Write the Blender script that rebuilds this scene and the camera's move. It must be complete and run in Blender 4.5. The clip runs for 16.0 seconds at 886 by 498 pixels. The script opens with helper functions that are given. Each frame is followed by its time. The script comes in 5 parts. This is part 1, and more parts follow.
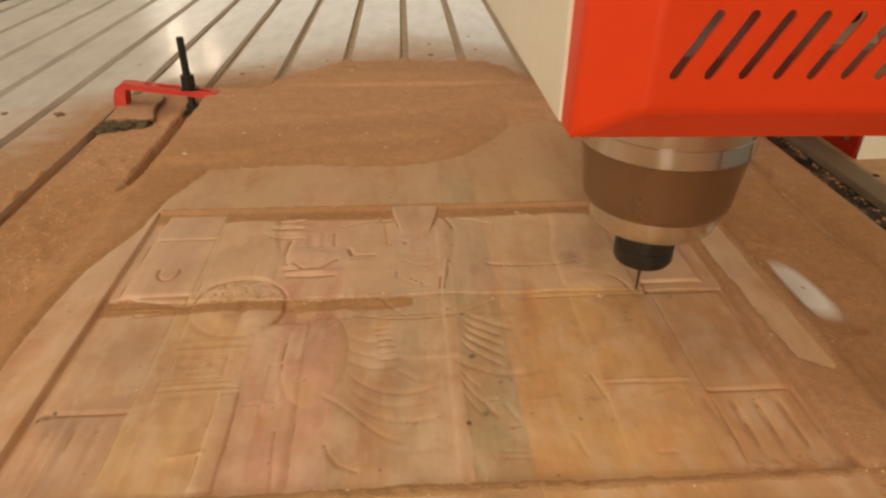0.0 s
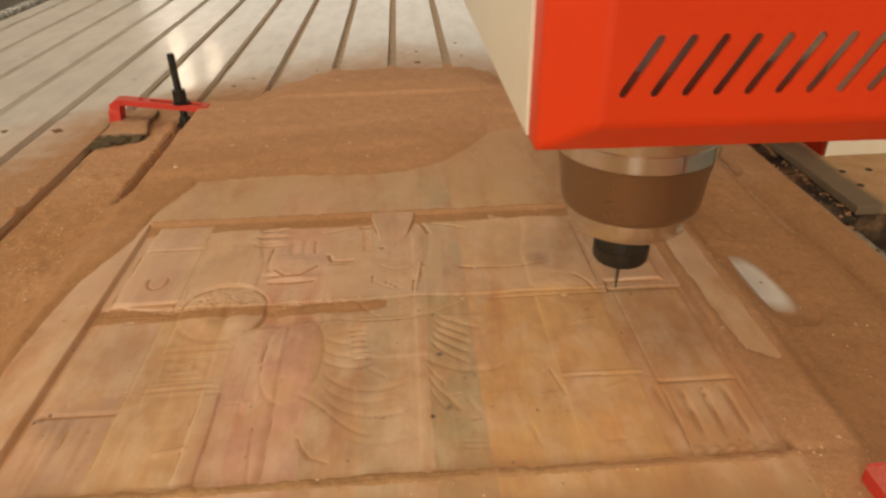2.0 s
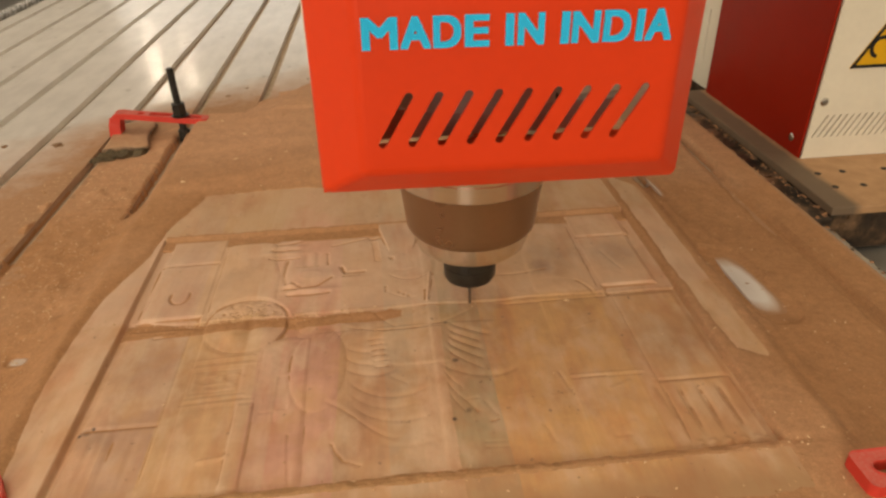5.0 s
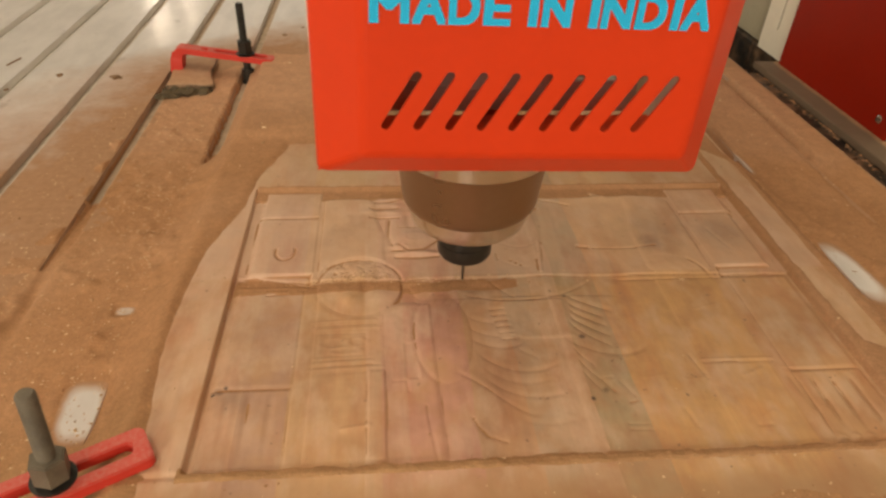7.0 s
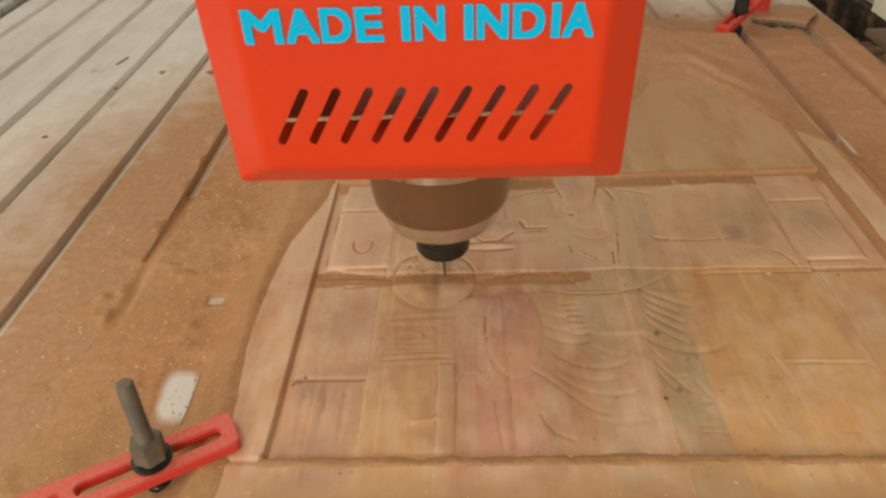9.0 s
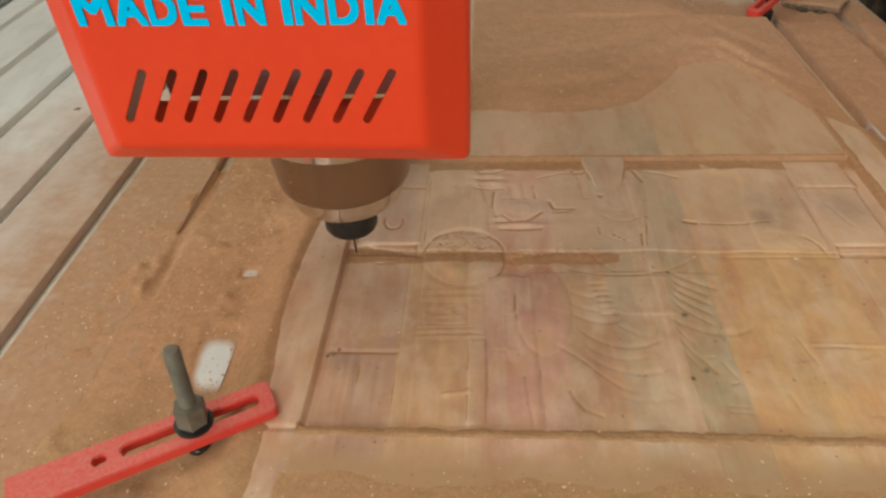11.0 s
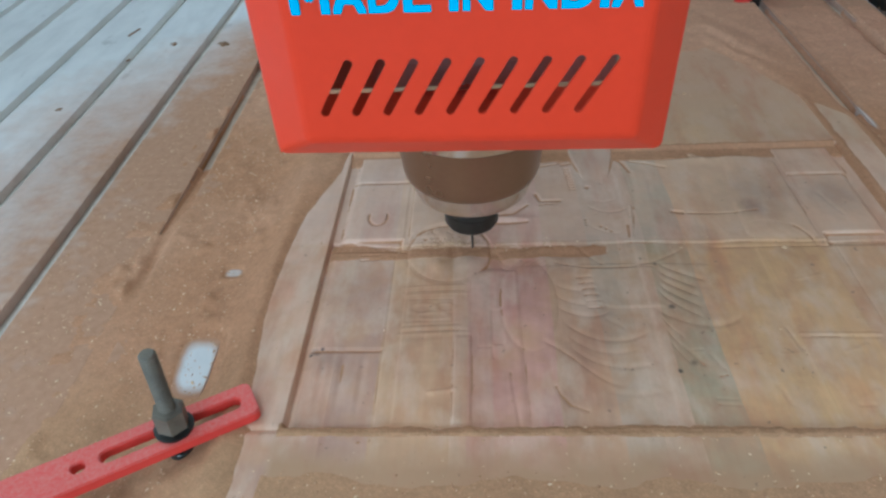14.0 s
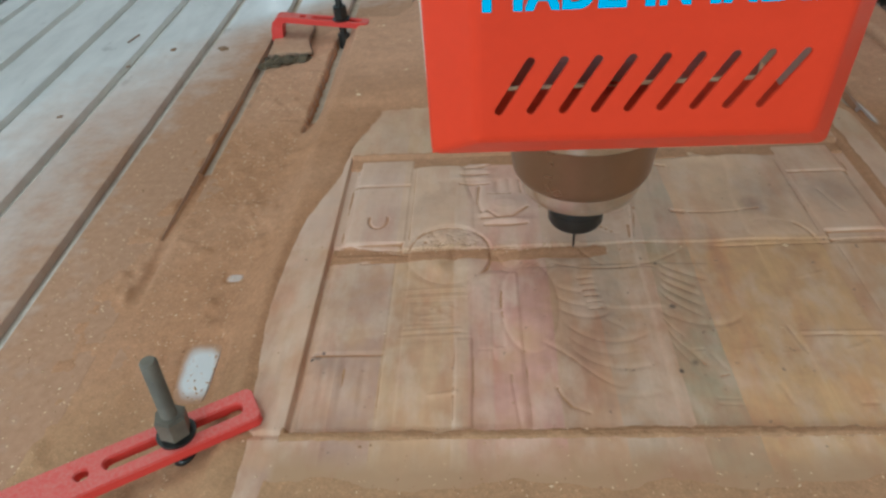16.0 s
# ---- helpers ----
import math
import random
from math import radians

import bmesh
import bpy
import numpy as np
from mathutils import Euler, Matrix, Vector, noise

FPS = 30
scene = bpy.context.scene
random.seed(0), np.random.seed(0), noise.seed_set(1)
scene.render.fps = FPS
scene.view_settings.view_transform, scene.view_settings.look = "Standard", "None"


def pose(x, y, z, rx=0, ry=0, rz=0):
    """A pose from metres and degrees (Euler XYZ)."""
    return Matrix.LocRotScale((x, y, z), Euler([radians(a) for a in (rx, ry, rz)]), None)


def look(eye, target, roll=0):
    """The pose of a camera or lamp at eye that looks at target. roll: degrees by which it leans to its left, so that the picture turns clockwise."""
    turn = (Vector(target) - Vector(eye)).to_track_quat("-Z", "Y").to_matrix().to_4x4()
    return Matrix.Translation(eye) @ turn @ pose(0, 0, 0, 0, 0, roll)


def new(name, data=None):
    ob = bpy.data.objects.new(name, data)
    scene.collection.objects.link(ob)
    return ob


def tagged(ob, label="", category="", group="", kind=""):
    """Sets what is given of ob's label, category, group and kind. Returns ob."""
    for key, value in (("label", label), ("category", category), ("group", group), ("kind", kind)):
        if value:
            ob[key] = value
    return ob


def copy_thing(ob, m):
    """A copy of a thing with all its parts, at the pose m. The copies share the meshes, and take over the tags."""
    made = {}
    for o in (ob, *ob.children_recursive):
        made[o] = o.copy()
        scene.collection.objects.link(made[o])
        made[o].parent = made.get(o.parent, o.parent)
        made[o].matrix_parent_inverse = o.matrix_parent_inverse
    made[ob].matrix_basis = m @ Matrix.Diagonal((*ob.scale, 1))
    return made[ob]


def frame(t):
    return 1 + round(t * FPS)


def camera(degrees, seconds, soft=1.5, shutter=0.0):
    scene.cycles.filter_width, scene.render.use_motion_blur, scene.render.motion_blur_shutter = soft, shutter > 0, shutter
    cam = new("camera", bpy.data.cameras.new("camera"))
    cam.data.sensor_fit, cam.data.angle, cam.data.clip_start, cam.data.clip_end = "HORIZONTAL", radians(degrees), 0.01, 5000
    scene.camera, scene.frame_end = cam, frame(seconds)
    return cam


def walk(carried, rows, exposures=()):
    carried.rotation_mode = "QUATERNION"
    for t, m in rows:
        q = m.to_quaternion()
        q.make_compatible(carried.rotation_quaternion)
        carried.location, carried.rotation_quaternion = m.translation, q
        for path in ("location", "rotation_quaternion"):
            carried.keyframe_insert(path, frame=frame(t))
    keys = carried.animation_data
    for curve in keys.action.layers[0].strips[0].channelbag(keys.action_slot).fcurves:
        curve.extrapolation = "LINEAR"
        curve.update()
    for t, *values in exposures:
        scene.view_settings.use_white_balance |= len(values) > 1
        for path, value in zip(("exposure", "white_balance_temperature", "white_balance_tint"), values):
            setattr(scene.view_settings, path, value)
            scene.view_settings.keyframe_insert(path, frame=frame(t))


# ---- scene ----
cam = camera(67.06, 16.0, soft=2.5, shutter=0.4)
# seconds, eye x, y, z, yaw, pitch, roll; the bed's top is z = 0, its slots run along y
PATH = [
    (0, -0.0085, -0.4869, 0.3587, -3.45, -30.71, 0.22),
    (0.5, 0.0015, -0.5083, 0.3658, -3.15, -30.76, -0.55),
    (1, 0.0088, -0.5200, 0.3783, -2.58, -30.37, -0.81),
    (1.5, 0.0178, -0.5194, 0.3767, -2.14, -30.66, -1.70),
    (2, 0.0231, -0.5166, 0.3795, -2.79, -30.69, -1.46),
    (2.5, 0.0218, -0.5186, 0.3844, -2.23, -30.58, -2.01),
    (3, 0.0205, -0.5203, 0.3871, -1.74, -30.69, -2.16),
    (3.2, 0.0200, -0.5198, 0.3871, -2.04, -30.67, -1.92),
    (5.3, -0.0255, -0.5453, 0.4172, -5.83, -31.31, -0.86),
    (5.5, -0.0473, -0.5495, 0.4069, -4.46, -30.95, 2.48),
    (6, -0.0717, -0.5533, 0.4074, 0.42, -31.98, 3.19),
    (6.5, -0.1231, -0.5434, 0.4323, 0.75, -33.54, 2.00),
    (7, -0.1357, -0.5013, 0.4227, -6.47, -35.85, 2.70),
    (7.5, -0.1119, -0.4727, 0.4324, -1.69, -36.81, 0.49),
    (8, -0.1095, -0.4676, 0.4425, -0.63, -38.44, -0.87),
    (8.5, -0.1178, -0.4885, 0.4380, 2.08, -39.23, -2.41),
    (9, -0.1163, -0.4962, 0.4410, 3.51, -37.99, -3.39),
    (9.2, -0.1132, -0.4924, 0.4413, 3.03, -38.37, -3.64),
    (11.3, -0.1353, -0.5069, 0.4487, 5.30, -39.59, -3.19),
    (11.5, -0.1326, -0.5022, 0.4504, 5.44, -39.53, -3.38),
    (12, -0.1326, -0.5075, 0.4475, 5.04, -39.47, -2.82),
    (12.5, -0.1289, -0.5092, 0.4464, 5.14, -39.90, -3.56),
    (13, -0.1240, -0.5072, 0.4418, 4.64, -39.88, -3.42),
    (13.5, -0.1219, -0.5018, 0.4393, 4.81, -40.21, -3.62),
    (14, -0.1219, -0.4976, 0.4420, 4.71, -40.22, -4.01),
    (14.5, -0.1217, -0.4975, 0.4413, 4.65, -40.70, -4.23),
    (15, -0.1243, -0.4960, 0.4462, 4.96, -41.00, -4.55),
    (15.5, -0.1251, -0.4954, 0.4485, 5.19, -40.52, -4.29),
    (16, -0.1182, -0.4961, 0.4443, 5.14, -40.23, -5.07),
]


def aim(x, y, z, yaw, pitch, roll):
    return pose(x, y, z, 0, 0, yaw) @ pose(0, 0, 0, 90 + pitch, 0, 0) @ pose(0, 0, 0, 0, 0, roll)


EXPOSURES = [(0.0, -0.31, 8400, 13), (6.0, -0.22, 8100, 13), (8.0, -0.18, 7800, 12), (9.0, -0.08, 7000, 6), (11.5, -0.07, 6000, 0), (12.5, -0.07, 5650, -3), (13.5, -0.12, 4800, -4), (14.5, -0.12, 4200, -5), (15.5, -0.2, 4150, -5), (16.0, -0.2, 4850, -4)]
walk(cam, [(t, aim(x, y, z, a, b, c)) for t, x, y, z, a, b, c in PATH], EXPOSURES)

# the head's way along the gantry
HEAD = [
    (0, 0.1947),
    (0.5, 0.2278),
    (1, 0.2625),
    (1.5, 0.2600),
    (2, 0.2113),
    (2.5, 0.1894),
    (3, 0.1694),
    (3.2, 0.1621),
    (5.3, 0.0397),
    (5.5, 0.0242),
    (6, 0.0009),
    (6.5, -0.0246),
    (7, -0.0590),
    (7.5, -0.0881),
    (8, -0.1098),
    (8.5, -0.1256),
    (9, -0.1465),
    (9.2, -0.1553),
    (11.3, -0.2699),
    (11.5, -0.2702),
    (12, -0.2473),
    (12.5, -0.1980),
    (13, -0.1845),
    (13.5, -0.1579),
    (14, -0.1339),
    (14.5, -0.1150),
    (15, -0.1026),
    (15.5, -0.0698),
    (16, -0.0372),
]

# ---- light ----
world = bpy.data.worlds.new("world")
scene.world = world
world.use_nodes = True
wn = world.node_tree.nodes
sky = wn.new("ShaderNodeTexSky")
sky.sky_type, sky.sun_disc, sky.sun_elevation, sky.sun_rotation = "NISHITA", False, radians(38), radians(200)
wn["Background"].inputs[1].default_value = 0.08
world.node_tree.links.new(sky.outputs[0], wn["Background"].inputs[0])


def area(name, eye, target, w, h, watts, color):
    lamp = bpy.data.lights.new(name, "AREA")
    lamp.shape, lamp.size, lamp.size_y, lamp.energy, lamp.color = "RECTANGLE", w, h, watts, color
    ob = new(name, lamp)
    ob.matrix_world = look(eye, target)
    return ob


# fill lamps added at unseen openings to the left, behind and far ahead, and overhead
area("left_fill", (-5.3, 0.4, 1.65), (0.0, 0.2, 0.0), 3.4, 1.9, 50, (1.0, 0.96, 0.9))
# fill added for the cover's front, from an invented doorway
area("front_fill", (-1.6, -5.75, 1.9), (0.0, 0, 0.3), 1.6, 2.0, 200, (1.0, 0.95, 0.88))
# wide far lamp, added to give the bed its sheen
area("far_sheen_fill", (-1.2, 14.4, 1.2), (-1.2, 0, 1.2), 8.4, 4.0, 105, (1.0, 0.97, 0.93))
# long overhead lamps added for even light; no such fixture is known
TOP_FILLS = [(-1.5, 0.3, 50), (1.8, 0.3, 30)]
for px, py, watts in TOP_FILLS:
    area("top_fill", (px, py, 3.2), (px, py, 0), 1.1, 3.2, watts, (1.0, 0.93, 0.82))


# ---- materials ----
def material(name, base, rough=0.6, metal=0.0, spec=0.5):
    m = bpy.data.materials.new(name)
    m.use_nodes = True
    b = m.node_tree.nodes["Principled BSDF"]
    b.inputs["Base Color"].default_value = (*base, 1)
    b.inputs["Roughness"].default_value = rough
    b.inputs["Metallic"].default_value = metal
    b.inputs["Specular IOR Level"].default_value = spec
    return m


def node(m, kind, **sets):
    n = m.node_tree.nodes.new("ShaderNode" + kind)
    for k, v in sets.items():
        n.inputs[k.replace("_", " ")].default_value = v
    return n


def link(m, a, b):
    m.node_tree.links.new(a, b)


def principled(m):
    return m.node_tree.nodes["Principled BSDF"]


def coords(m, scale=(1, 1, 1)):
    c, mp = node(m, "TexCoord"), node(m, "Mapping")
    mp.inputs["Scale"].default_value = scale
    link(m, c.outputs["Object"], mp.inputs["Vector"])
    return mp.outputs[0]


def noise_tex(m, scale, detail=4.0, stretch=(1, 1, 1), rough=0.55):
    n = node(m, "TexNoise", Scale=scale, Detail=detail, Roughness=rough)
    link(m, coords(m, stretch), n.inputs["Vector"])
    return n.outputs["Fac"]


def ramp(m, fac, stops, interp="LINEAR"):
    r = m.node_tree.nodes.new("ShaderNodeValToRGB")
    r.color_ramp.interpolation = interp
    els = r.color_ramp.elements
    while len(els) < len(stops):
        els.new(0.5)
    for e, (p, c) in zip(els, stops):
        e.position, e.color = p, (*c, 1) if len(c) == 3 else c
    link(m, fac, r.inputs[0])
    return r.outputs[0]


def mix(m, fac, a, b, kind="MIX"):
    n = m.node_tree.nodes.new("ShaderNodeMix")
    n.data_type, n.blend_type = "RGBA", kind
    for sock, v in ((n.inputs[0], fac), (n.inputs[6], a), (n.inputs[7], b)):
        if isinstance(v, (int, float)):
            sock.default_value = v
        elif isinstance(v, tuple):
            sock.default_value = (*v, 1)
        else:
            link(m, v, sock)
    return n.outputs[2]


def bump(m, height, strength, dist):
    b = node(m, "Bump", Strength=strength, Distance=dist)
    link(m, height, b.inputs["Height"])
    link(m, b.outputs[0], principled(m).inputs["Normal"])


def grey(lo, hi, a=0.3, b=0.7):
    return [(a, (lo,) * 3), (b, (hi,) * 3)]


def worn(m, base, amount=0.25, scale=18.0, rough=(0.35, 0.6), relief=0.0003):
    """Colour that varies at two scales, with uneven gloss."""
    big = ramp(m, noise_tex(m, scale), grey(1 - amount, 1.0))
    fine = ramp(m, noise_tex(m, scale * 14), grey(1 - amount * 0.5, 1.0))
    link(m, mix(m, 1.0, mix(m, 1.0, base, big, "MULTIPLY"), fine, "MULTIPLY"), principled(m).inputs["Base Color"])
    link(m, ramp(m, noise_tex(m, scale * 2), grey(*rough)), principled(m).inputs["Roughness"])
    if relief:
        bump(m, noise_tex(m, scale * 20), 0.25, relief)
    return m


DUST = (0.58, 0.30, 0.147)
M = {}
M["red"] = worn(material("red_paint", (0.7, 0.05, 0.02), 0.5, 0, 0.25), (0.84, 0.062, 0.018), 0.07, 9, (0.35, 0.45), 0.00005)
M["dark_red"] = worn(material("dark_red_paint", (0.3, 0.02, 0.015), 0.5, 0, 0.15), (0.33, 0.017, 0.007), 0.12, 9, (0.3, 0.45), 0.00005)
M["cream"] = worn(material("cream_paint", (0.75, 0.7, 0.56)), (0.86, 0.81, 0.68), 0.08, 7, (0.35, 0.5), 0.00005)
# cream darkened by hand: the rear box's shade is in this colour
M["shaded_cream"] = worn(material("shaded_cream_paint", (0.42, 0.38, 0.27)), (0.43, 0.39, 0.28), 0.1, 9, (0.45, 0.6), 0.00005)
M["cyan"] = worn(material("cyan_paint", (0, 0.6, 0.9), 0.6, 0, 0.06), (0.0, 0.58, 1.0), 0.03, 30, (0.5, 0.6), 0)
M["yellow"] = worn(material("yellow_sticker", (0.8, 0.42, 0.02)), (0.82, 0.45, 0.02), 0.08, 30, (0.4, 0.5), 0)
M["black"] = worn(material("black_print", (0.01, 0.01, 0.01)), (0.012, 0.012, 0.012), 0.2, 30, (0.4, 0.6), 0)
# near-black that puts the shade of holes and recesses into the colour
M["cavity_shade"] = worn(material("cavity_shade_paint", (0.02, 0.018, 0.016)), (0.03, 0.026, 0.022), 0.4, 20, (0.6, 0.8), 0)
M["oxide"] = worn(material("black_oxide", (0.03, 0.03, 0.028), 0.4, 0.6), (0.06, 0.057, 0.05), 0.4, 90, (0.3, 0.55), 0.0001)
M["carbide"] = worn(material("carbide", (0.2, 0.19, 0.18), 0.3, 1.0), (0.22, 0.2, 0.18), 0.2, 200, (0.3, 0.4), 0)
M["stud"] = worn(material("dusty_oxide", (0.14, 0.13, 0.11), 0.6, 0.1), (0.24, 0.205, 0.15), 0.5, 60, (0.5, 0.75), 0.0002)


def oily_material():
    """Black oxide under smears of oil and caught dust."""
    m = material("oily_steel", (0.05, 0.04, 0.035), 0.45, 0.4)
    big = ramp(m, noise_tex(m, 22, 5), [(0.36, (0.022, 0.019, 0.016)), (0.5, (0.08, 0.052, 0.035)), (0.66, (0.32, 0.19, 0.11))])
    link(m, mix(m, 1.0, big, ramp(m, noise_tex(m, 200, 3), grey(0.75, 1.1)), "MULTIPLY"), principled(m).inputs["Base Color"])
    link(m, ramp(m, noise_tex(m, 40), grey(0.25, 0.8)), principled(m).inputs["Roughness"])
    bump(m, noise_tex(m, 260, 4), 0.3, 0.0006)
    return m


M["oily"] = oily_material()
M["chrome"] = worn(material("chrome_rail", (0.7, 0.7, 0.7), 0.15, 1.0), (0.75, 0.75, 0.76), 0.1, 30, (0.08, 0.2), 0)
M["bright_rail"] = worn(material("bright_rail", (0.8, 0.8, 0.8), 0.3, 0.5), (0.86, 0.86, 0.87), 0.1, 30, (0.2, 0.35), 0)
M["dusty_rail"] = worn(material("dusty_rail", (0.4, 0.35, 0.28), 0.4, 0.3), (0.5, 0.46, 0.4), 0.4, 30, (0.3, 0.6), 0.0002)
M["alloy"] = worn(material("alloy", (0.5, 0.5, 0.48), 0.4, 0.7), (0.55, 0.54, 0.5), 0.2, 30, (0.3, 0.5), 0.0001)
M["plate_grey"] = worn(material("dull_plate", (0.5, 0.46, 0.36), 0.5), (0.78, 0.72, 0.58), 0.25, 22, (0.35, 0.6), 0.0002)
M["wall"] = worn(material("wall_paint", (0.7, 0.68, 0.62)), (0.72, 0.69, 0.62), 0.1, 2, (0.7, 0.85), 0.0005)
M["concrete"] = worn(material("concrete", (0.3, 0.29, 0.27)), (0.32, 0.3, 0.27), 0.25, 3, (0.6, 0.7), 0.001)


def turned_steel():
    m = material("turned_steel", (0.6, 0.57, 0.53), 0.22, 1.0)
    rings = noise_tex(m, 60, 3, (0.02, 0.02, 14))
    link(m, ramp(m, rings, [(0.3, (0.62, 0.60, 0.57)), (0.7, (0.78, 0.76, 0.72))]), principled(m).inputs["Base Color"])
    link(m, ramp(m, noise_tex(m, 25), grey(0.14, 0.2)), principled(m).inputs["Roughness"])
    principled(m).inputs["Anisotropic"].default_value = 0.95
    tan = node(m, "Tangent")
    tan.direction_type, tan.axis = "RADIAL", "Z"
    link(m, tan.outputs[0], principled(m).inputs["Tangent"])
    principled(m).inputs["Anisotropic Rotation"].default_value = 0.25
    bump(m, rings, 0.02, 0.0001)
    return m


M["steel"] = turned_steel()
M["nose_brown"] = worn(material("brown_metal", (0.2, 0.13, 0.085), 0.35, 0.75), (0.31, 0.198, 0.12), 0.12, 12, (0.26, 0.33), 0)


def sawdust_material():
    m = material("sawdust", DUST, 0.9, 0, 0.2)
    big = ramp(m, noise_tex(m, 5, 5), [(0.28, (0.47, 0.242, 0.122)), (0.5, (0.53, 0.278, 0.142)), (0.72, (0.58, 0.325, 0.185))])
    mid = mix(m, 1.0, ramp(m, noise_tex(m, 55, 4), grey(0.9, 1.03)), ramp(m, noise_tex(m, 190, 4), grey(0.88, 1.06)), "MULTIPLY")
    grain = ramp(m, noise_tex(m, 700, 3), [(0.3, (0.82,) * 3), (0.62, (1.0,) * 3), (0.74, (1.25, 1.25, 1.2))])
    geo, sep, front = node(m, "NewGeometry"), node(m, "SeparateXYZ"), node(m, "MapRange")
    link(m, geo.outputs["Position"], sep.inputs[0])
    link(m, sep.outputs[1], front.inputs[0])
    for k, v in enumerate((-0.12, -0.22, 0.0, 0.75)):
        front.inputs[1 + k].default_value = v
    # front tint fades rightward: warmer light there goes into the dust colour
    side, both = node(m, "MapRange"), node(m, "Math")
    link(m, sep.outputs[0], side.inputs[0])
    for k, v in enumerate((0.05, 0.3, 1.0, 0.0)):
        side.inputs[1 + k].default_value = v
    both.operation = "MULTIPLY"
    link(m, front.outputs[0], both.inputs[0])
    link(m, side.outputs[0], both.inputs[1])
    big = mix(m, both.outputs[0], big, (0.52, 0.31, 0.158))
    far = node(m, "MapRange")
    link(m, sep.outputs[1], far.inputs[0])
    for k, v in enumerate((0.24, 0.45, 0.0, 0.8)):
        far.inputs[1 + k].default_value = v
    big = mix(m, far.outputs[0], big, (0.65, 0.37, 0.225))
    link(m, mix(m, 1.0, mix(m, 1.0, big, mid, "MULTIPLY"), grain, "MULTIPLY"), principled(m).inputs["Base Color"])
    bump(m, noise_tex(m, 420, 5), 0.32, 0.0012)
    return m


M["dust"] = sawdust_material()


def chip_material():
    m = material("wood_chip", (0.62, 0.42, 0.24), 0.8)
    info = node(m, "NewGeometry")
    link(m, ramp(m, info.outputs["Random Per Island"], [(0, (0.36, 0.19, 0.09)), (0.5, (0.55, 0.33, 0.17)), (1, (0.80, 0.60, 0.38))]), principled(m).inputs["Base Color"])
    return m


M["chip"] = chip_material()


# spots where the bed was wiped bare: centre, half sizes, lean
WIPED = [(0.3655, 0.024, 0.0165, 0.047, -0.10), (-0.3735, -0.1295, 0.0155, 0.0285, -0.1), (-0.3745, -0.009, 0.0075, 0.0055, 0.0), (0.3535, 0.268, 0.0065, 0.03, -0.06), (-0.4672, 0.008, 0.0062, 0.05, 0.0)]


def bed_material():
    """Pale smooth plastic top, filmed with dust towards the work."""
    m = material("bed_top", (0.62, 0.6, 0.57), 0.3)
    geo = node(m, "NewGeometry")
    sep = node(m, "SeparateXYZ")
    link(m, geo.outputs["Position"], sep.inputs[0])

    def calc(kind, a, b, c=None, clamp=False):
        n = node(m, "Math")
        n.operation, n.use_clamp = kind, clamp
        for sock, v in zip(n.inputs, (a, b, c)):
            if isinstance(v, (int, float)):
                sock.default_value = v
            elif v is not None:
                link(m, v, sock)
        return n.outputs[0]

    # how far out from the board, to the left and behind
    back = calc("MAXIMUM", sep.outputs[1], 0.0)
    reach = calc("MAXIMUM", calc("MULTIPLY_ADD", calc("MULTIPLY", back, back), -0.55, 0.425), 0.08)
    dx = calc("DIVIDE", calc("MAXIMUM", calc("SUBTRACT", -0.32, sep.outputs[0]), 0.0), reach)
    hump = calc("EXPONENT", calc("MULTIPLY", calc("MULTIPLY", sep.outputs[0], sep.outputs[0]), -25.0), 0.0)
    dy = calc("DIVIDE", calc("MAXIMUM", calc("SUBTRACT", sep.outputs[1], 0.6), 0.0), calc("MULTIPLY_ADD", hump, 0.17, 0.18))
    d = calc("SQRT", calc("ADD", calc("MULTIPLY", dx, dx), calc("MULTIPLY", dy, dy)), 0.0)
    blot = calc("ADD", d, calc("ADD", calc("MULTIPLY_ADD", noise_tex(m, 7, 6), 0.7, -0.35), calc("MULTIPLY_ADD", noise_tex(m, 38, 5), 0.5, -0.25)))
    film2 = node(m, "MapRange")
    link(m, blot, film2.inputs[0])
    for i, v in enumerate((0.55, 1.5, 0.97, 0.03)):
        film2.inputs[1 + i].default_value = v
    # the flanks of the slots stay bare
    nrm = node(m, "SeparateXYZ")
    link(m, geo.outputs["Normal"], nrm.inputs[0])
    film = calc("MULTIPLY", film2.outputs[0], calc("MULTIPLY_ADD", nrm.outputs[2], 0.2, 0.8, clamp=True))
    for cx, cy, rx, ry, lean in WIPED:
        v = calc("SUBTRACT", sep.outputs[1], cy)
        u = calc("SUBTRACT", calc("SUBTRACT", sep.outputs[0], cx), calc("MULTIPLY", v, lean))
        u, v = calc("DIVIDE", u, rx), calc("DIVIDE", v, ry)
        u, v = calc("POWER", calc("ABSOLUTE", u, 0.0), 2.8), calc("POWER", calc("ABSOLUTE", v, 0.0), 2.8)
        e = calc("POWER", calc("ADD", u, v), 1 / 2.8)
        e = calc("ADD", e, calc("MULTIPLY_ADD", noise_tex(m, 60, 4), 0.3, -0.15))
        bare = calc("MULTIPLY_ADD", e, 2.6, -1.9, clamp=True)
        film = calc("MULTIPLY", film, calc("MULTIPLY_ADD", bare, 0.55, 0.45) if rx < 0.01 else bare)
    base = ramp(m, noise_tex(m, 4, 6), [(0.3, (0.77, 0.74, 0.71)), (0.7, (0.86, 0.835, 0.805))])
    smear = ramp(m, noise_tex(m, 30, 5, (1, 0.35, 1)), grey(0.86, 1.0, 0.35, 0.6))
    dust = ramp(m, noise_tex(m, 120, 5), [(0.3, (0.40, 0.205, 0.10)), (0.7, (0.49, 0.272, 0.148))])
    clean = mix(m, 1.0, base, smear, "MULTIPLY")
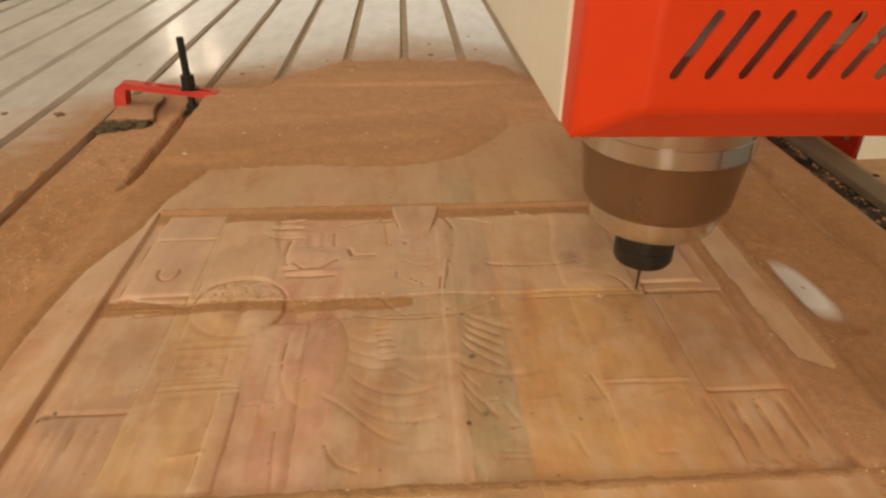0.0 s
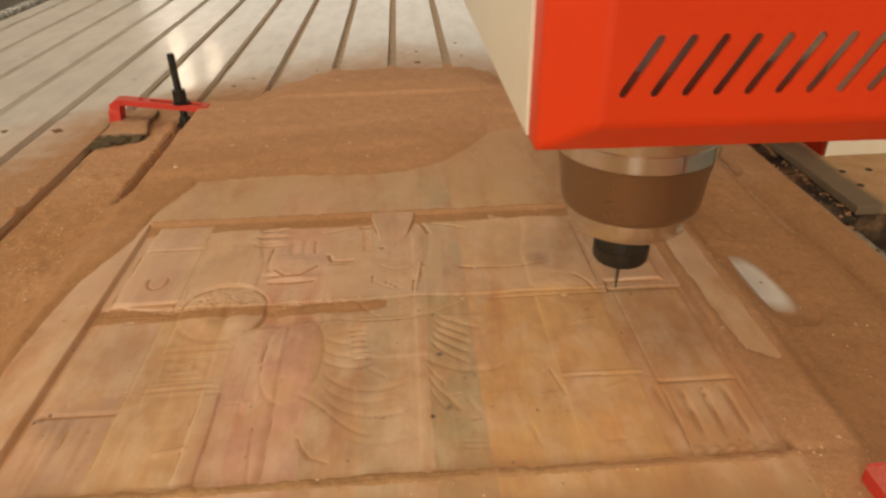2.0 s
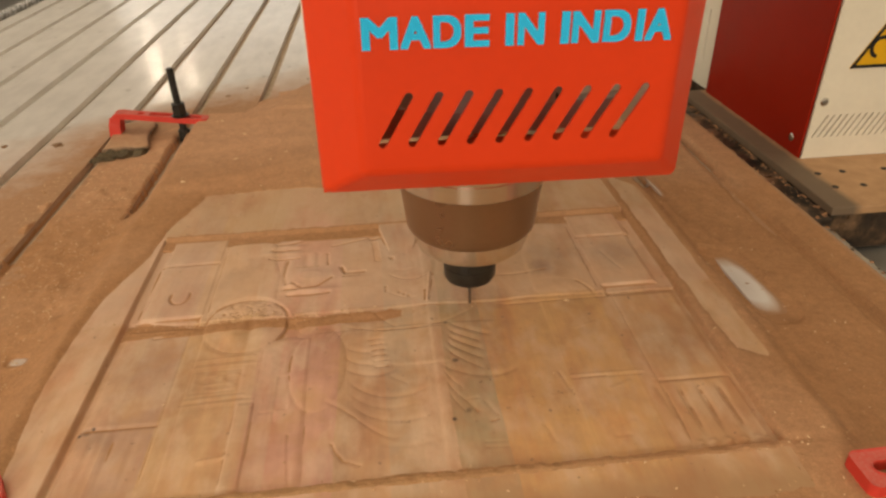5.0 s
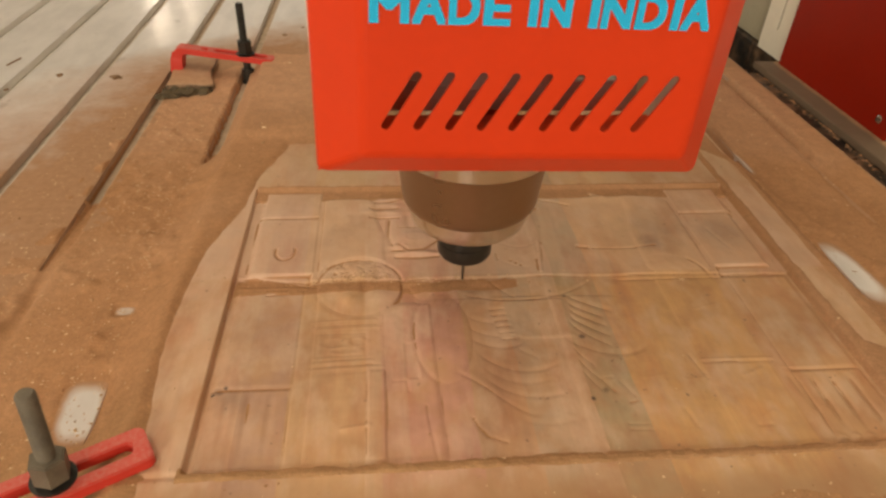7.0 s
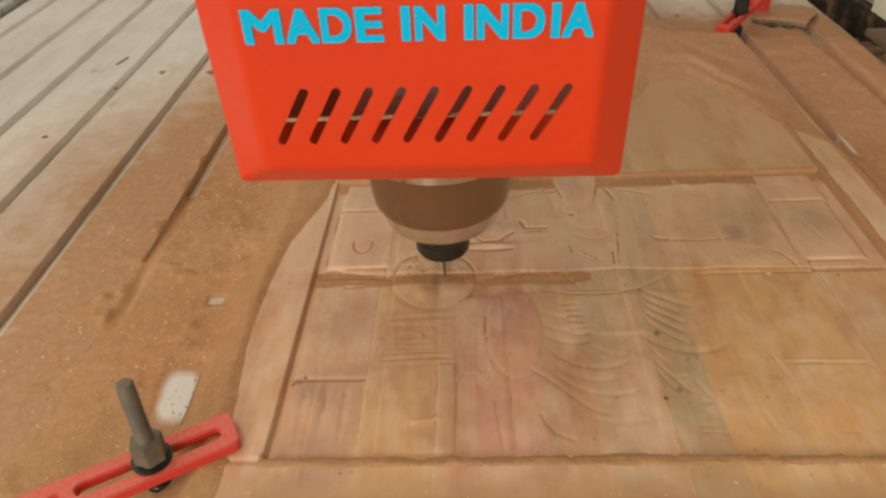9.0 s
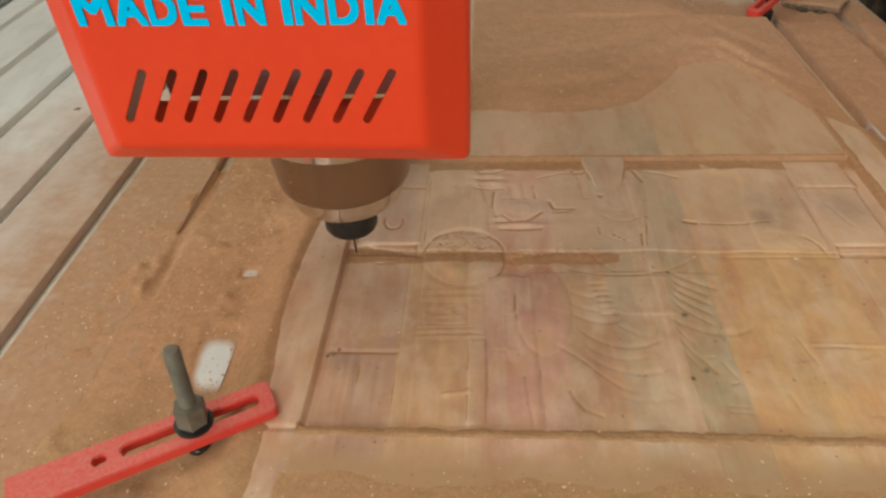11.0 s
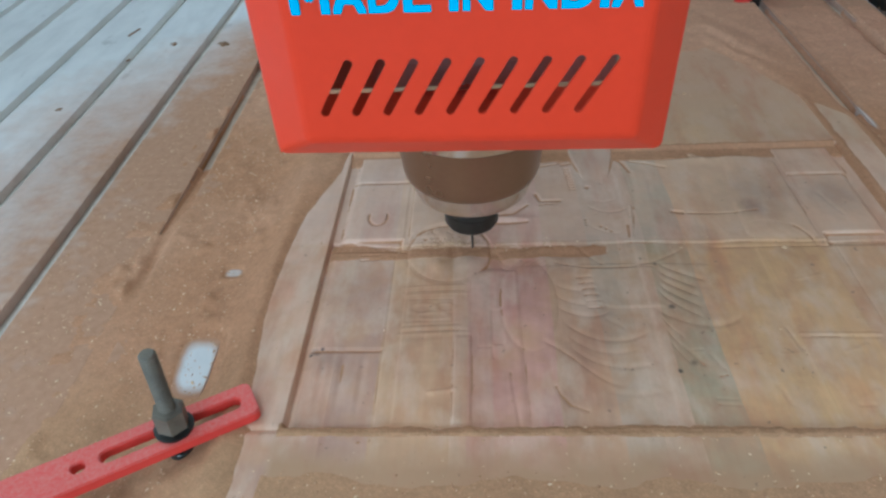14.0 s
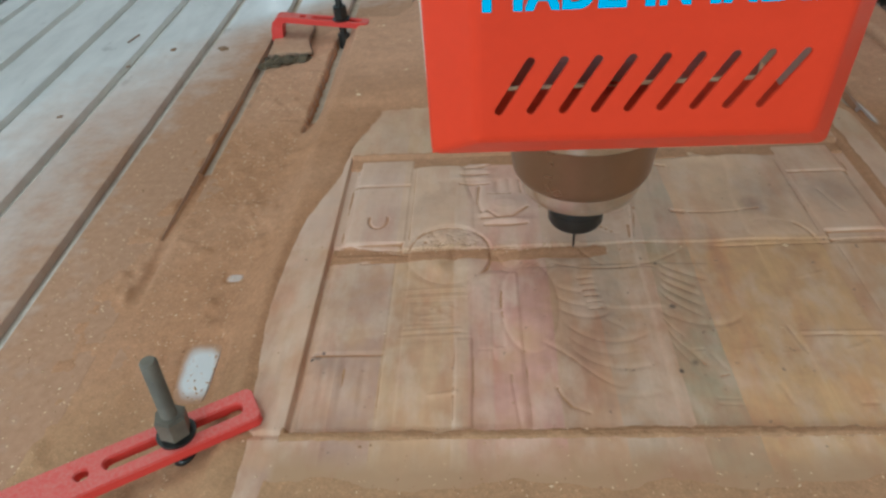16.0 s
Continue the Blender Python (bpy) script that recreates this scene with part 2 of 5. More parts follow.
    spots = ramp(m, noise_tex(m, 16, 3, (1.6, 1, 1)), [(0.66, (0.0,) * 3), (0.72, (0.4,) * 3)])
    clean = mix(m, spots, clean, (0.3, 0.27, 0.24))
    link(m, mix(m, film, clean, dust), principled(m).inputs["Base Color"])
    rough = node(m, "MapRange")
    link(m, film, rough.inputs[0])
    for i, v in enumerate((0.04, 0.5, 0.36, 0.85)):
        rough.inputs[1 + i].default_value = v
    gloss = node(m, "MapRange")
    link(m, film, gloss.inputs[0])
    for i, v in enumerate((0.05, 0.55, 0.55, 0.0)):
        gloss.inputs[1 + i].default_value = v
    link(m, gloss.outputs[0], principled(m).inputs["Coat Weight"])
    principled(m).inputs["Coat Roughness"].default_value = 0.15
    ripple = node(m, "Bump", Strength=0.3, Distance=0.0006)
    link(m, noise_tex(m, 75, 4), ripple.inputs["Height"])
    link(m, ripple.outputs[0], principled(m).inputs["Coat Normal"])
    link(m, rough.outputs[0], principled(m).inputs["Roughness"])
    bump(m, noise_tex(m, 160, 4), 0.012, 0.0004)
    return m


M["bed"] = bed_material()


def slot_material():
    """Grey slot walls, brown with dust towards the work."""
    m = material("slot_wall", (0.5, 0.45, 0.38), 0.75)
    geo = node(m, "NewGeometry")
    sep = node(m, "SeparateXYZ")
    link(m, geo.outputs["Position"], sep.inputs[0])
    drift = node(m, "Math")
    drift.operation = "MULTIPLY_ADD"
    link(m, noise_tex(m, 9, 4), drift.inputs[0])
    drift.inputs[1].default_value = 0.2
    link(m, sep.outputs[0], drift.inputs[2])
    f = node(m, "MapRange")
    link(m, drift.outputs[0], f.inputs[0])
    for k, v in enumerate((-0.56, -0.4, 0.0, 1.0)):
        f.inputs[1 + k].default_value = v
    grain = ramp(m, noise_tex(m, 60, 4), grey(0.75, 1.0))
    link(m, mix(m, 1.0, mix(m, f.outputs[0], (0.84, 0.79, 0.70), (0.56, 0.43, 0.31)), grain, "MULTIPLY"), principled(m).inputs["Base Color"])
    bump(m, noise_tex(m, 200, 4), 0.3, 0.0006)
    return m


M["slot"] = slot_material()


def wood_material():
    """Board glued up from staves along y, each its own tint, with grain, knots and broad darker patches."""
    m = material("glued_board", (0.55, 0.38, 0.25), 0.62)
    geo = node(m, "NewGeometry")
    sep = node(m, "SeparateXYZ")
    link(m, geo.outputs["Position"], sep.inputs[0])
    wob = node(m, "Math")
    wob.operation = "MULTIPLY_ADD"
    link(m, noise_tex(m, 9, 4, (1, 0.5, 1)), wob.inputs[0])
    wob.inputs[1].default_value = 0.011
    link(m, sep.outputs[0], wob.inputs[2])
    u = node(m, "MapRange")
    link(m, wob.outputs[0], u.inputs[0])
    for i, v in enumerate((-0.33, 0.34, 0.0, 1.0)):
        u.inputs[1 + i].default_value = v

    def at(x):
        return (x + 0.33) / 0.67

    STAVES = [(-0.34, (0.70, 0.45, 0.30)), (-0.243, (0.61, 0.38, 0.265)), (-0.205, (0.68, 0.42, 0.225)), (-0.149, (0.74, 0.51, 0.33)),
              (-0.134, (0.71, 0.44, 0.32)), (-0.113, (0.73, 0.395, 0.295)), (-0.063, (0.67, 0.41, 0.245)), (-0.02, (0.60, 0.43, 0.285)), (0.010, (0.68, 0.49, 0.33)),
              (0.036, (0.45, 0.36, 0.215)), (0.075, (0.725, 0.43, 0.185)), (0.145, (0.70, 0.40, 0.175)), (0.2, (0.665, 0.375, 0.19)), (0.275, (0.70, 0.44, 0.26))]
    tint = mix(m, 0.16, ramp(m, u.outputs[0], [(max(0.0, at(x)), c) for x, c in STAVES], "CONSTANT"), (0.60, 0.385, 0.24))
    long = ramp(m, noise_tex(m, 22, 6, (1, 0.07, 1)), grey(0.94, 1.03, 0.3, 0.7))
    fine = ramp(m, noise_tex(m, 180, 4, (1, 0.03, 1)), grey(0.94, 1.03, 0.3, 0.7))
    blotch = ramp(m, noise_tex(m, 14, 5), [(0.32, (0.74, 0.70, 0.69)), (0.55, (1.0, 1.0, 1.0)), (0.75, (1.07, 1.03, 1.0))])
    col = mix(m, 1.0, mix(m, 1.0, mix(m, 1.0, tint, long, "MULTIPLY"), fine, "MULTIPLY"), blotch, "MULTIPLY")
    film = ramp(m, noise_tex(m, 26, 6), [(0.42, (0.0,) * 3), (0.68, (0.75,) * 3)])
    col = mix(m, film, col, (0.58, 0.33, 0.17))
    pale = ramp(m, noise_tex(m, 40, 5, (1, 0.5, 1)), [(0.47, (0.0,) * 3), (0.68, (0.5,) * 3)])
    col = mix(m, pale, col, (0.76, 0.57, 0.41))
    # beyond the tool's line the wood is only roughed out, fuzzy and paler
    rough_cut, short, fuzz = node(m, "MapRange"), node(m, "MapRange"), node(m, "Math")
    link(m, sep.outputs[1], rough_cut.inputs[0])
    link(m, sep.outputs[1], short.inputs[0])
    for i, v in enumerate((0.004, 0.011, 0.0, 0.42)):
        rough_cut.inputs[1 + i].default_value = v
    for i, v in enumerate((0.165, 0.18, 1.0, 0.3)):
        short.inputs[1 + i].default_value = v
    fuzz.operation = "MULTIPLY"
    link(m, rough_cut.outputs[0], fuzz.inputs[0])
    link(m, short.outputs[0], fuzz.inputs[1])
    col = mix(m, fuzz.outputs[0], col, (0.72, 0.50, 0.375))
    for lo, hi, most in ((0.15, 0.21, 0.5), (0.2, 0.36, 0.86), (-0.218, -0.243, 0.97)):
        drift = node(m, "Math")
        drift.operation = "MULTIPLY_ADD"
        link(m, noise_tex(m, 24, 6), drift.inputs[0])
        drift.inputs[1].default_value = 0.11 if lo > 0 else 0.04
        link(m, sep.outputs[1], drift.inputs[2])
        k = node(m, "MapRange")
        link(m, drift.outputs[0], k.inputs[0])
        shift = 0.055 if lo > 0 else 0.02
        for i, v in enumerate((lo + shift, hi + shift, 0.0, most)):
            k.inputs[1 + i].default_value = v
        amount = k.outputs[0]
        if lo < 0:
            side = node(m, "MapRange")
            link(m, wob.outputs[0], side.inputs[0])
            side.inputs[1].default_value, side.inputs[2].default_value = -0.279, -0.272
            both = node(m, "Math")
            both.operation = "MULTIPLY"
            link(m, amount, both.inputs[0])
            link(m, side.outputs[0], both.inputs[1])
            amount = both.outputs[0]
        col = mix(m, amount, col, (0.59, 0.41, 0.255) if lo == 0.15 else (0.60, 0.36, 0.215) if lo > 0 else (0.46, 0.275, 0.141))
    stain = ramp(m, noise_tex(m, 19, 6, (1, 0.7, 1), 0.65), [(0.54, (0.0,) * 3), (0.72, (0.42,) * 3)])
    col = mix(m, stain, col, (0.43, 0.225, 0.125))
    ruddy = ramp(m, noise_tex(m, 33, 5, (1, 0.3, 1), 0.6), [(0.5, (1.0, 1.0, 1.0)), (0.7, (0.93, 0.8, 0.76))])
    col = mix(m, 1.0, col, ruddy, "MULTIPLY")
    specks = ramp(m, noise_tex(m, 150, 2), [(0.72, (0.0,) * 3), (0.76, (0.6,) * 3)])
    col = mix(m, specks, col, (0.2, 0.11, 0.07))
    streak = ramp(m, noise_tex(m, 34, 5, (1, 0.12, 1)), [(0.64, (0.0,) * 3), (0.8, (0.38,) * 3)])
    col = mix(m, streak, col, (0.36, 0.2, 0.15))
    flat = node(m, "VectorMath")
    flat.operation = "MULTIPLY"
    link(m, geo.outputs["Position"], flat.inputs[0])
    flat.inputs[1].default_value = (1, 1, 0)
    for kx, ky, kr, deep in ((-0.2605, -0.1255, 0.0034, 0.95), (-0.2695, -0.1325, 0.0026, 0.95), (-0.265, -0.129, 0.0065, 0.5), (-0.256, -0.136, 0.014, 0.4), (0.039, -0.081, 0.0042, 0.7), (0.03, -0.1525, 0.0035, 0.9), (0.142, -0.2035, 0.0022, 0.9), (0.043, -0.143, 0.005, 0.5), (0.036, -0.025, 0.0035, 0.7), (0.073, 0.052, 0.004, 0.5), (0.147, 0.055, 0.012, 0.4), (0.16, 0.085, 0.035, 0.3), (0.235, 0.075, 0.03, 0.35), (0.235, -0.06, 0.05, 0.12), (-0.235, -0.05, 0.045, 0.16)):
        v = node(m, "VectorMath")
        v.operation = "DISTANCE"
        link(m, flat.outputs[0], v.inputs[0])
        v.inputs[1].default_value = (kx, ky, 0.0)
        jag = node(m, "Math")
        jag.operation = "MULTIPLY_ADD"
        link(m, noise_tex(m, 70, 4), jag.inputs[0])
        jag.inputs[1].default_value = kr * 1.2
        link(m, v.outputs["Value"], jag.inputs[2])
        k = node(m, "MapRange")
        link(m, jag.outputs[0], k.inputs[0])
        for i, val in enumerate((kr * 0.9, kr * (1.4 if kr < 0.007 else 2.0), deep, 0.0)):
            k.inputs[1 + i].default_value = val
        col = mix(m, k.outputs[0], col, (0.07, 0.045, 0.035) if kr < 0.007 else (0.16, 0.1, 0.08))
    link(m, col, principled(m).inputs["Base Color"])
    link(m, ramp(m, noise_tex(m, 20, 4), grey(0.5, 0.75)), principled(m).inputs["Roughness"])
    bump(m, noise_tex(m, 260, 4, (1, 0.12, 1)), 0.25, 0.0005)
    return m


M["wood"] = wood_material()


def plate_material():
    """Grey steel, its outer ledge bare and the rest under dust."""
    m = material("dusty_plate", (0.3, 0.27, 0.22), 0.7)
    dust = ramp(m, noise_tex(m, 40, 5), [(0.3, (0.42, 0.24, 0.12)), (0.7, (0.55, 0.33, 0.18))])
    geo = node(m, "NewGeometry")
    sep = node(m, "SeparateXYZ")
    link(m, geo.outputs["Position"], sep.inputs[0])
    jag = node(m, "Math")
    jag.operation = "MULTIPLY_ADD"
    link(m, noise_tex(m, 30, 4), jag.inputs[0])
    jag.inputs[1].default_value = 0.012
    link(m, sep.outputs[0], jag.inputs[2])
    f = node(m, "MapRange")
    link(m, jag.outputs[0], f.inputs[0])
    for i, v in enumerate((0.596, 0.608, 0.15, 1.0)):
        f.inputs[1 + i].default_value = v
    link(m, mix(m, f.outputs[0], (0.13, 0.1, 0.072), dust), principled(m).inputs["Base Color"])
    return m


M["plate"] = plate_material()


def block_material():
    """Old timber: dust lies on top, the broken sides are dark."""
    m = material("block_wood", (0.3, 0.2, 0.13), 0.7)
    geo = node(m, "NewGeometry")
    s = node(m, "SeparateXYZ")
    link(m, geo.outputs["Normal"], s.inputs[0])
    lie = ramp(m, s.outputs[2], grey(0.0, 1.0, 0.45, 0.8))
    dark = ramp(m, noise_tex(m, 90, 4), [(0.35, (0.1, 0.068, 0.045)), (0.7, (0.34, 0.205, 0.12))])
    top = ramp(m, noise_tex(m, 120, 5), [(0.3, (0.43, 0.245, 0.14)), (0.7, (0.52, 0.315, 0.19))])
    link(m, mix(m, lie, dark, top), principled(m).inputs["Base Color"])
    bump(m, noise_tex(m, 300, 4), 0.4, 0.001)
    return m


M["block"] = block_material()


# ---- building helpers ----
def part(name, bm, mat, parent=None, label="", smooth=False):
    me = bpy.data.meshes.new(name)
    bm.to_mesh(me)
    bm.free()
    me.materials.append(M[mat])
    if smooth:
        me.shade_smooth()
        me.set_sharp_from_angle(angle=radians(32))
    ob = new(name, me)
    if parent:
        ob.parent = parent
    if label:
        tagged(ob, label)
    return ob


def shared(name, me, parent, m):
    ob = new(name, me)
    ob.parent = parent
    ob.matrix_basis = m
    return ob


def thing(name, label, category, group="", kind=""):
    return tagged(new(name), label, category, group, kind)


def block(x0, x1, y0, y1, z0, z1, bevel=0.0, seg=2, bm=None):
    bm = bm or bmesh.new()
    made = bmesh.ops.create_cube(bm, size=1, matrix=Matrix.Translation(((x0 + x1) / 2, (y0 + y1) / 2, (z0 + z1) / 2)) @ Matrix.Diagonal((x1 - x0, y1 - y0, z1 - z0, 1)))
    if bevel:
        edges = list({e for v in made["verts"] for e in v.link_edges})
        bmesh.ops.bevel(bm, geom=edges, offset=bevel, segments=seg, affect="EDGES", profile=0.5)
    return bm


def lathe(profile, n=64, bm=None):
    """A turned solid about z from (radius, height) pairs."""
    bm = bm or bmesh.new()
    rings = []
    for r, z in profile:
        if r < 1e-6:
            rings.append([bm.verts.new((0, 0, z))])
        else:
            rings.append([bm.verts.new((r * math.cos(2 * math.pi * i / n), r * math.sin(2 * math.pi * i / n), z)) for i in range(n)])
    for a, b in zip(rings, rings[1:]):
        for i in range(n):
            j = (i + 1) % n
            if len(a) == 1 and len(b) > 1:
                bm.faces.new((a[0], b[j], b[i]))
            elif len(b) == 1 and len(a) > 1:
                bm.faces.new((a[i], a[j], b[0]))
            elif len(a) > 1:
                bm.faces.new((a[i], a[j], b[j], b[i]))
    bmesh.ops.recalc_face_normals(bm, faces=bm.faces)
    return bm


def prism(outline, depth, holes=(), at=None):
    """A flat plate from an outline in x, y, with holes, depth thick along z."""
    bm = bmesh.new()
    edges = []
    for loop in (outline, *holes):
        vs = [bm.verts.new((x, y, 0)) for x, y in loop]
        edges += [bm.edges.new((a, b)) for a, b in zip(vs, vs[1:] + vs[:1])]
    made = bmesh.ops.triangle_fill(bm, use_beauty=True, use_dissolve=False, edges=edges)
    faces = [f for f in made["geom"] if isinstance(f, bmesh.types.BMFace)]
    up = bmesh.ops.extrude_face_region(bm, geom=faces)
    bmesh.ops.translate(bm, vec=(0, 0, depth), verts=[v for v in up["geom"] if isinstance(v, bmesh.types.BMVert)])
    bmesh.ops.recalc_face_normals(bm, faces=bm.faces)
    if at:
        bm.transform(at)
    return bm


def stadium(x0, y0, x1, y1, r, n=6):
    """The outline of a slot with round ends."""
    a = math.atan2(y1 - y0, x1 - x0)
    pts = [(x1 + r * math.cos(a - math.pi / 2 + math.pi * i / n), y1 + r * math.sin(a - math.pi / 2 + math.pi * i / n)) for i in range(n + 1)]
    return pts + [(x0 + r * math.cos(a + math.pi / 2 + math.pi * i / n), y0 + r * math.sin(a + math.pi / 2 + math.pi * i / n)) for i in range(n + 1)]


def lattice_noise(x, y, cell, seed):
    """Smooth noise from 0 to 1 on arrays."""
    rng = np.random.RandomState(seed)
    g = rng.rand(256, 256)
    u, v = np.asarray(x) / cell + 64, np.asarray(y) / cell + 64
    i, j = np.floor(u).astype(int), np.floor(v).astype(int)
    fu, fv = u - i, v - j
    fu, fv = fu * fu * (3 - 2 * fu), fv * fv * (3 - 2 * fv)
    i0, i1, j0, j1 = i % 256, (i + 1) % 256, j % 256, (j + 1) % 256
    return (g[i0, j0] * (1 - fu) + g[i1, j0] * fu) * (1 - fv) + (g[i0, j1] * (1 - fu) + g[i1, j1] * fu) * fv


def fractal(x, y, cell, seed, octaves=4):
    total, amp, norm = 0, 1.0, 0
    for k in range(octaves):
        total = total + amp * lattice_noise(x, y, cell / 2 ** k, seed + k)
        norm += amp
        amp *= 0.5
    return total / norm


def sstep(a, b, x):
    t = np.clip((x - a) / (b - a), 0, 1)
    return t * t * (3 - 2 * t)


def sheet(name, xs, ys, z, mat, keep=None):
    """A height field on a grid, smooth shaded."""
    nx, ny = len(xs), len(ys)
    gx, gy = np.meshgrid(xs, ys)
    co = np.stack([gx.ravel(), gy.ravel(), z.ravel()], -1)
    idx = np.arange(nx * ny).reshape(ny, nx)
    quads = np.stack([idx[:-1, :-1], idx[:-1, 1:], idx[1:, 1:], idx[1:, :-1]], -1).reshape(-1, 4)
    if keep is not None:
        k = keep.ravel()
        quads = quads[k[quads].any(1)]
        used = np.unique(quads)
        back = np.zeros(nx * ny, int)
        back[used] = np.arange(len(used))
        co, quads = co[used], back[quads]
    me = bpy.data.meshes.new(name)
    me.vertices.add(len(co))
    me.vertices.foreach_set("co", co.astype(np.float32).ravel())
    me.loops.add(quads.size)
    me.loops.foreach_set("vertex_index", quads.astype(np.int32).ravel())
    me.polygons.add(len(quads))
    me.polygons.foreach_set("loop_start", np.arange(0, quads.size, 4, dtype=np.int32))
    me.update(calc_edges=True)
    me.materials.append(M[mat])
    me.shade_smooth()
    return new(name, me)


# ---- the shop ----
def shop():
    x0, x1, y0, y1, z0, z1 = -5.5, 4.5, -5.8, 14.5, -0.85, 3.3
    tagged(part("floor", block(x0, x1, y0, y1, z0 - 0.2, z0), "concrete"), "grey concrete shop floor", "floor", kind="structure")
    tagged(part("ceiling", block(x0 - 0.2, x1 + 0.2, y0 - 0.2, y1 + 0.2, z1, z1 + 0.2), "wall"), "plain pale shop ceiling", "ceiling", kind="structure")
    # unseen wall, cut open where the left fill lamp stands
    bm = block(x0 - 0.2, x0, y0, -1.3, z0, z1)
    block(x0 - 0.2, x0, 2.1, y1, z0, z1, bm=bm)
    block(x0 - 0.2, x0, -1.3, 2.1, 2.6, z1, bm=bm)
    block(x0 - 0.2, x0, -1.3, 2.1, z0, 0.7, bm=bm)
    tagged(part("wall_west", bm, "wall"), "pale painted wall with a long opening added for a fill lamp", "wall", kind="structure")
    tagged(part("wall_east", block(x1, x1 + 0.2, y0, y1, z0, z1), "wall"), "plain pale painted wall", "wall", kind="structure")
    # far wall left open across for the added sheen lamp
    bm = block(x0, -5.4, y1, y1 + 0.2, z0, z1)
    block(3.0, x1, y1, y1 + 0.2, z0, z1, bm=bm)
    block(-5.4, 3.0, y1, y1 + 0.2, 3.22, z1, bm=bm)
    tagged(part("wall_north", bm, "wall"), "pale painted wall opened wide for an added far lamp", "wall", kind="structure")
    # doorway made up to hold the front fill lamp
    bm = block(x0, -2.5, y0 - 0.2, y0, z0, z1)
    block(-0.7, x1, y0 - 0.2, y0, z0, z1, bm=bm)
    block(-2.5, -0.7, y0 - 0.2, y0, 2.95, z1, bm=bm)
    tagged(part("wall_south", bm, "wall"), "pale painted wall with an invented doorway for a fill lamp", "wall", kind="structure")


shop()


def glow_material():
    m = material("lamp_glow", (0.9, 0.88, 0.8))
    principled(m).inputs["Emission Color"].default_value = (1.0, 0.93, 0.82, 1)
    principled(m).inputs["Emission Strength"].default_value = 170
    return m


M["glow"] = glow_material()


def ceiling_lamps():
    lamp = thing("ceiling_light", "round white lit pendant lamp under the ceiling", "ceiling light", "shop lamps")
    part("housing", lathe([(0, 0.12), (0.04, 0.12), (0.078, 0.02), (0.08, 0.0), (0.075, 0.0)], 32), "cream", lamp, smooth=True)
    part("diffuser", lathe([(0.075, 0.0), (0.065, -0.014), (0.0, -0.02)], 32), "glow", lamp, "lit white diffuser", True)
    part("stem", lathe([(0, 0.5), (0.012, 0.5), (0.012, 0.12), (0, 0.12)], 12), "cream", lamp)
    lamp.matrix_world = pose(-4.15, 12.3, 2.8)
    copy_thing(lamp, pose(-3.23, 11.15, 2.8))
    copy_thing(lamp, pose(-3.4, 10.05, 2.8))


ceiling_lamps()


def top_fill_frames():
    """Slim housings added round the overhead fill lamps."""
    for x, y, _ in TOP_FILLS:
        lamp = thing("fill_frame", "unseen slim frame added round a long overhead fill lamp", "ceiling light", "ceiling panels")
        for a, b, c, d in ((-0.6, -0.55, -1.65, 1.65), (0.55, 0.6, -1.65, 1.65), (-0.55, 0.55, -1.65, -1.6), (-0.55, 0.55, 1.6, 1.65)):
            part("frame_bar", block(x + a, x + b, y + c, y + d, 3.205, 3.295, 0.004), "cream", lamp)


top_fill_frames()


# ---- the machine bed ----
PITCH, SLOT0, SLOT_W, SLOT_SHIFT = 0.1154, -0.2364, 0.0175, 0.0072
BED_X0, BED_X1, BED_Y0, BED_Y1 = -1.104, 0.52, -1.05, 2.75


def machine_bed():
    bed = thing("machine_bed", "pale slotted router bed filmed with sawdust", "machine bed", kind="structure")
    part("bed_base", block(BED_X0, BED_X1, BED_Y0, BED_Y1, -0.075, -0.0115), "slot", bed, "grey slotted bed core")
    xs = [SLOT0 + PITCH * k + (SLOT_SHIFT if k > 4 else 0.0) for k in range(-7, 7)]
    edges = [BED_X0] + [v for x in xs for v in (x - SLOT_W / 2, x + SLOT_W / 2)] + [BED_X1]
    for a, b in zip(edges[::2], edges[1::2]):
        part("bed_plank", block(a, b, BED_Y0, BED_Y1, -0.0115, 0.0, 0.0012, 2), "bed", bed)
    part("side_beam", block(BED_X0 - 0.02, BED_X1 + 0.17, BED_Y0, BED_Y1, -0.2, -0.0755, 0.004), "alloy", bed)
    for x in (-1.02, 0.5):
        for y in (-0.9, 2.6):
            part("leg", block(x - 0.06, x + 0.06, y - 0.06, y + 0.06, -0.85, -0.2, 0.004), "cream", bed)


machine_bed()


def guide_rails():
    """Linear guides along both sides of the bed."""
    rail = thing("guide_rail", "dusty steel linear guide rail with dark rack beside the bed", "guide rail", "gantry rails")
    part("rail_bar", block(0.5265, 0.553, BED_Y0, 0.1645, -0.075, -0.02, 0.003), "dusty_rail", rail, "dusty grey steel rail")
    part("rail_bar", block(0.5265, 0.553, 0.6305, BED_Y1, -0.075, -0.02, 0.003), "dusty_rail", rail, "dusty grey steel rail")
    left = thing("guide_rail", "polished steel linear guide rail beside the bed", "guide rail", "gantry rails")
    part("rail_bar", block(-1.150, -1.120, BED_Y0, BED_Y1, -0.075, -0.006, 0.002), "alloy", left)
    part("rail_cap", block(-1.148, -1.122, BED_Y0, BED_Y1, -0.0058, 0.010, 0.003), "bright_rail", left, "bright steel rail top")
    part("rail_bed", block(-1.24, -1.126, BED_Y0, BED_Y1, -0.2, -0.0752), "cream", left)


guide_rails()


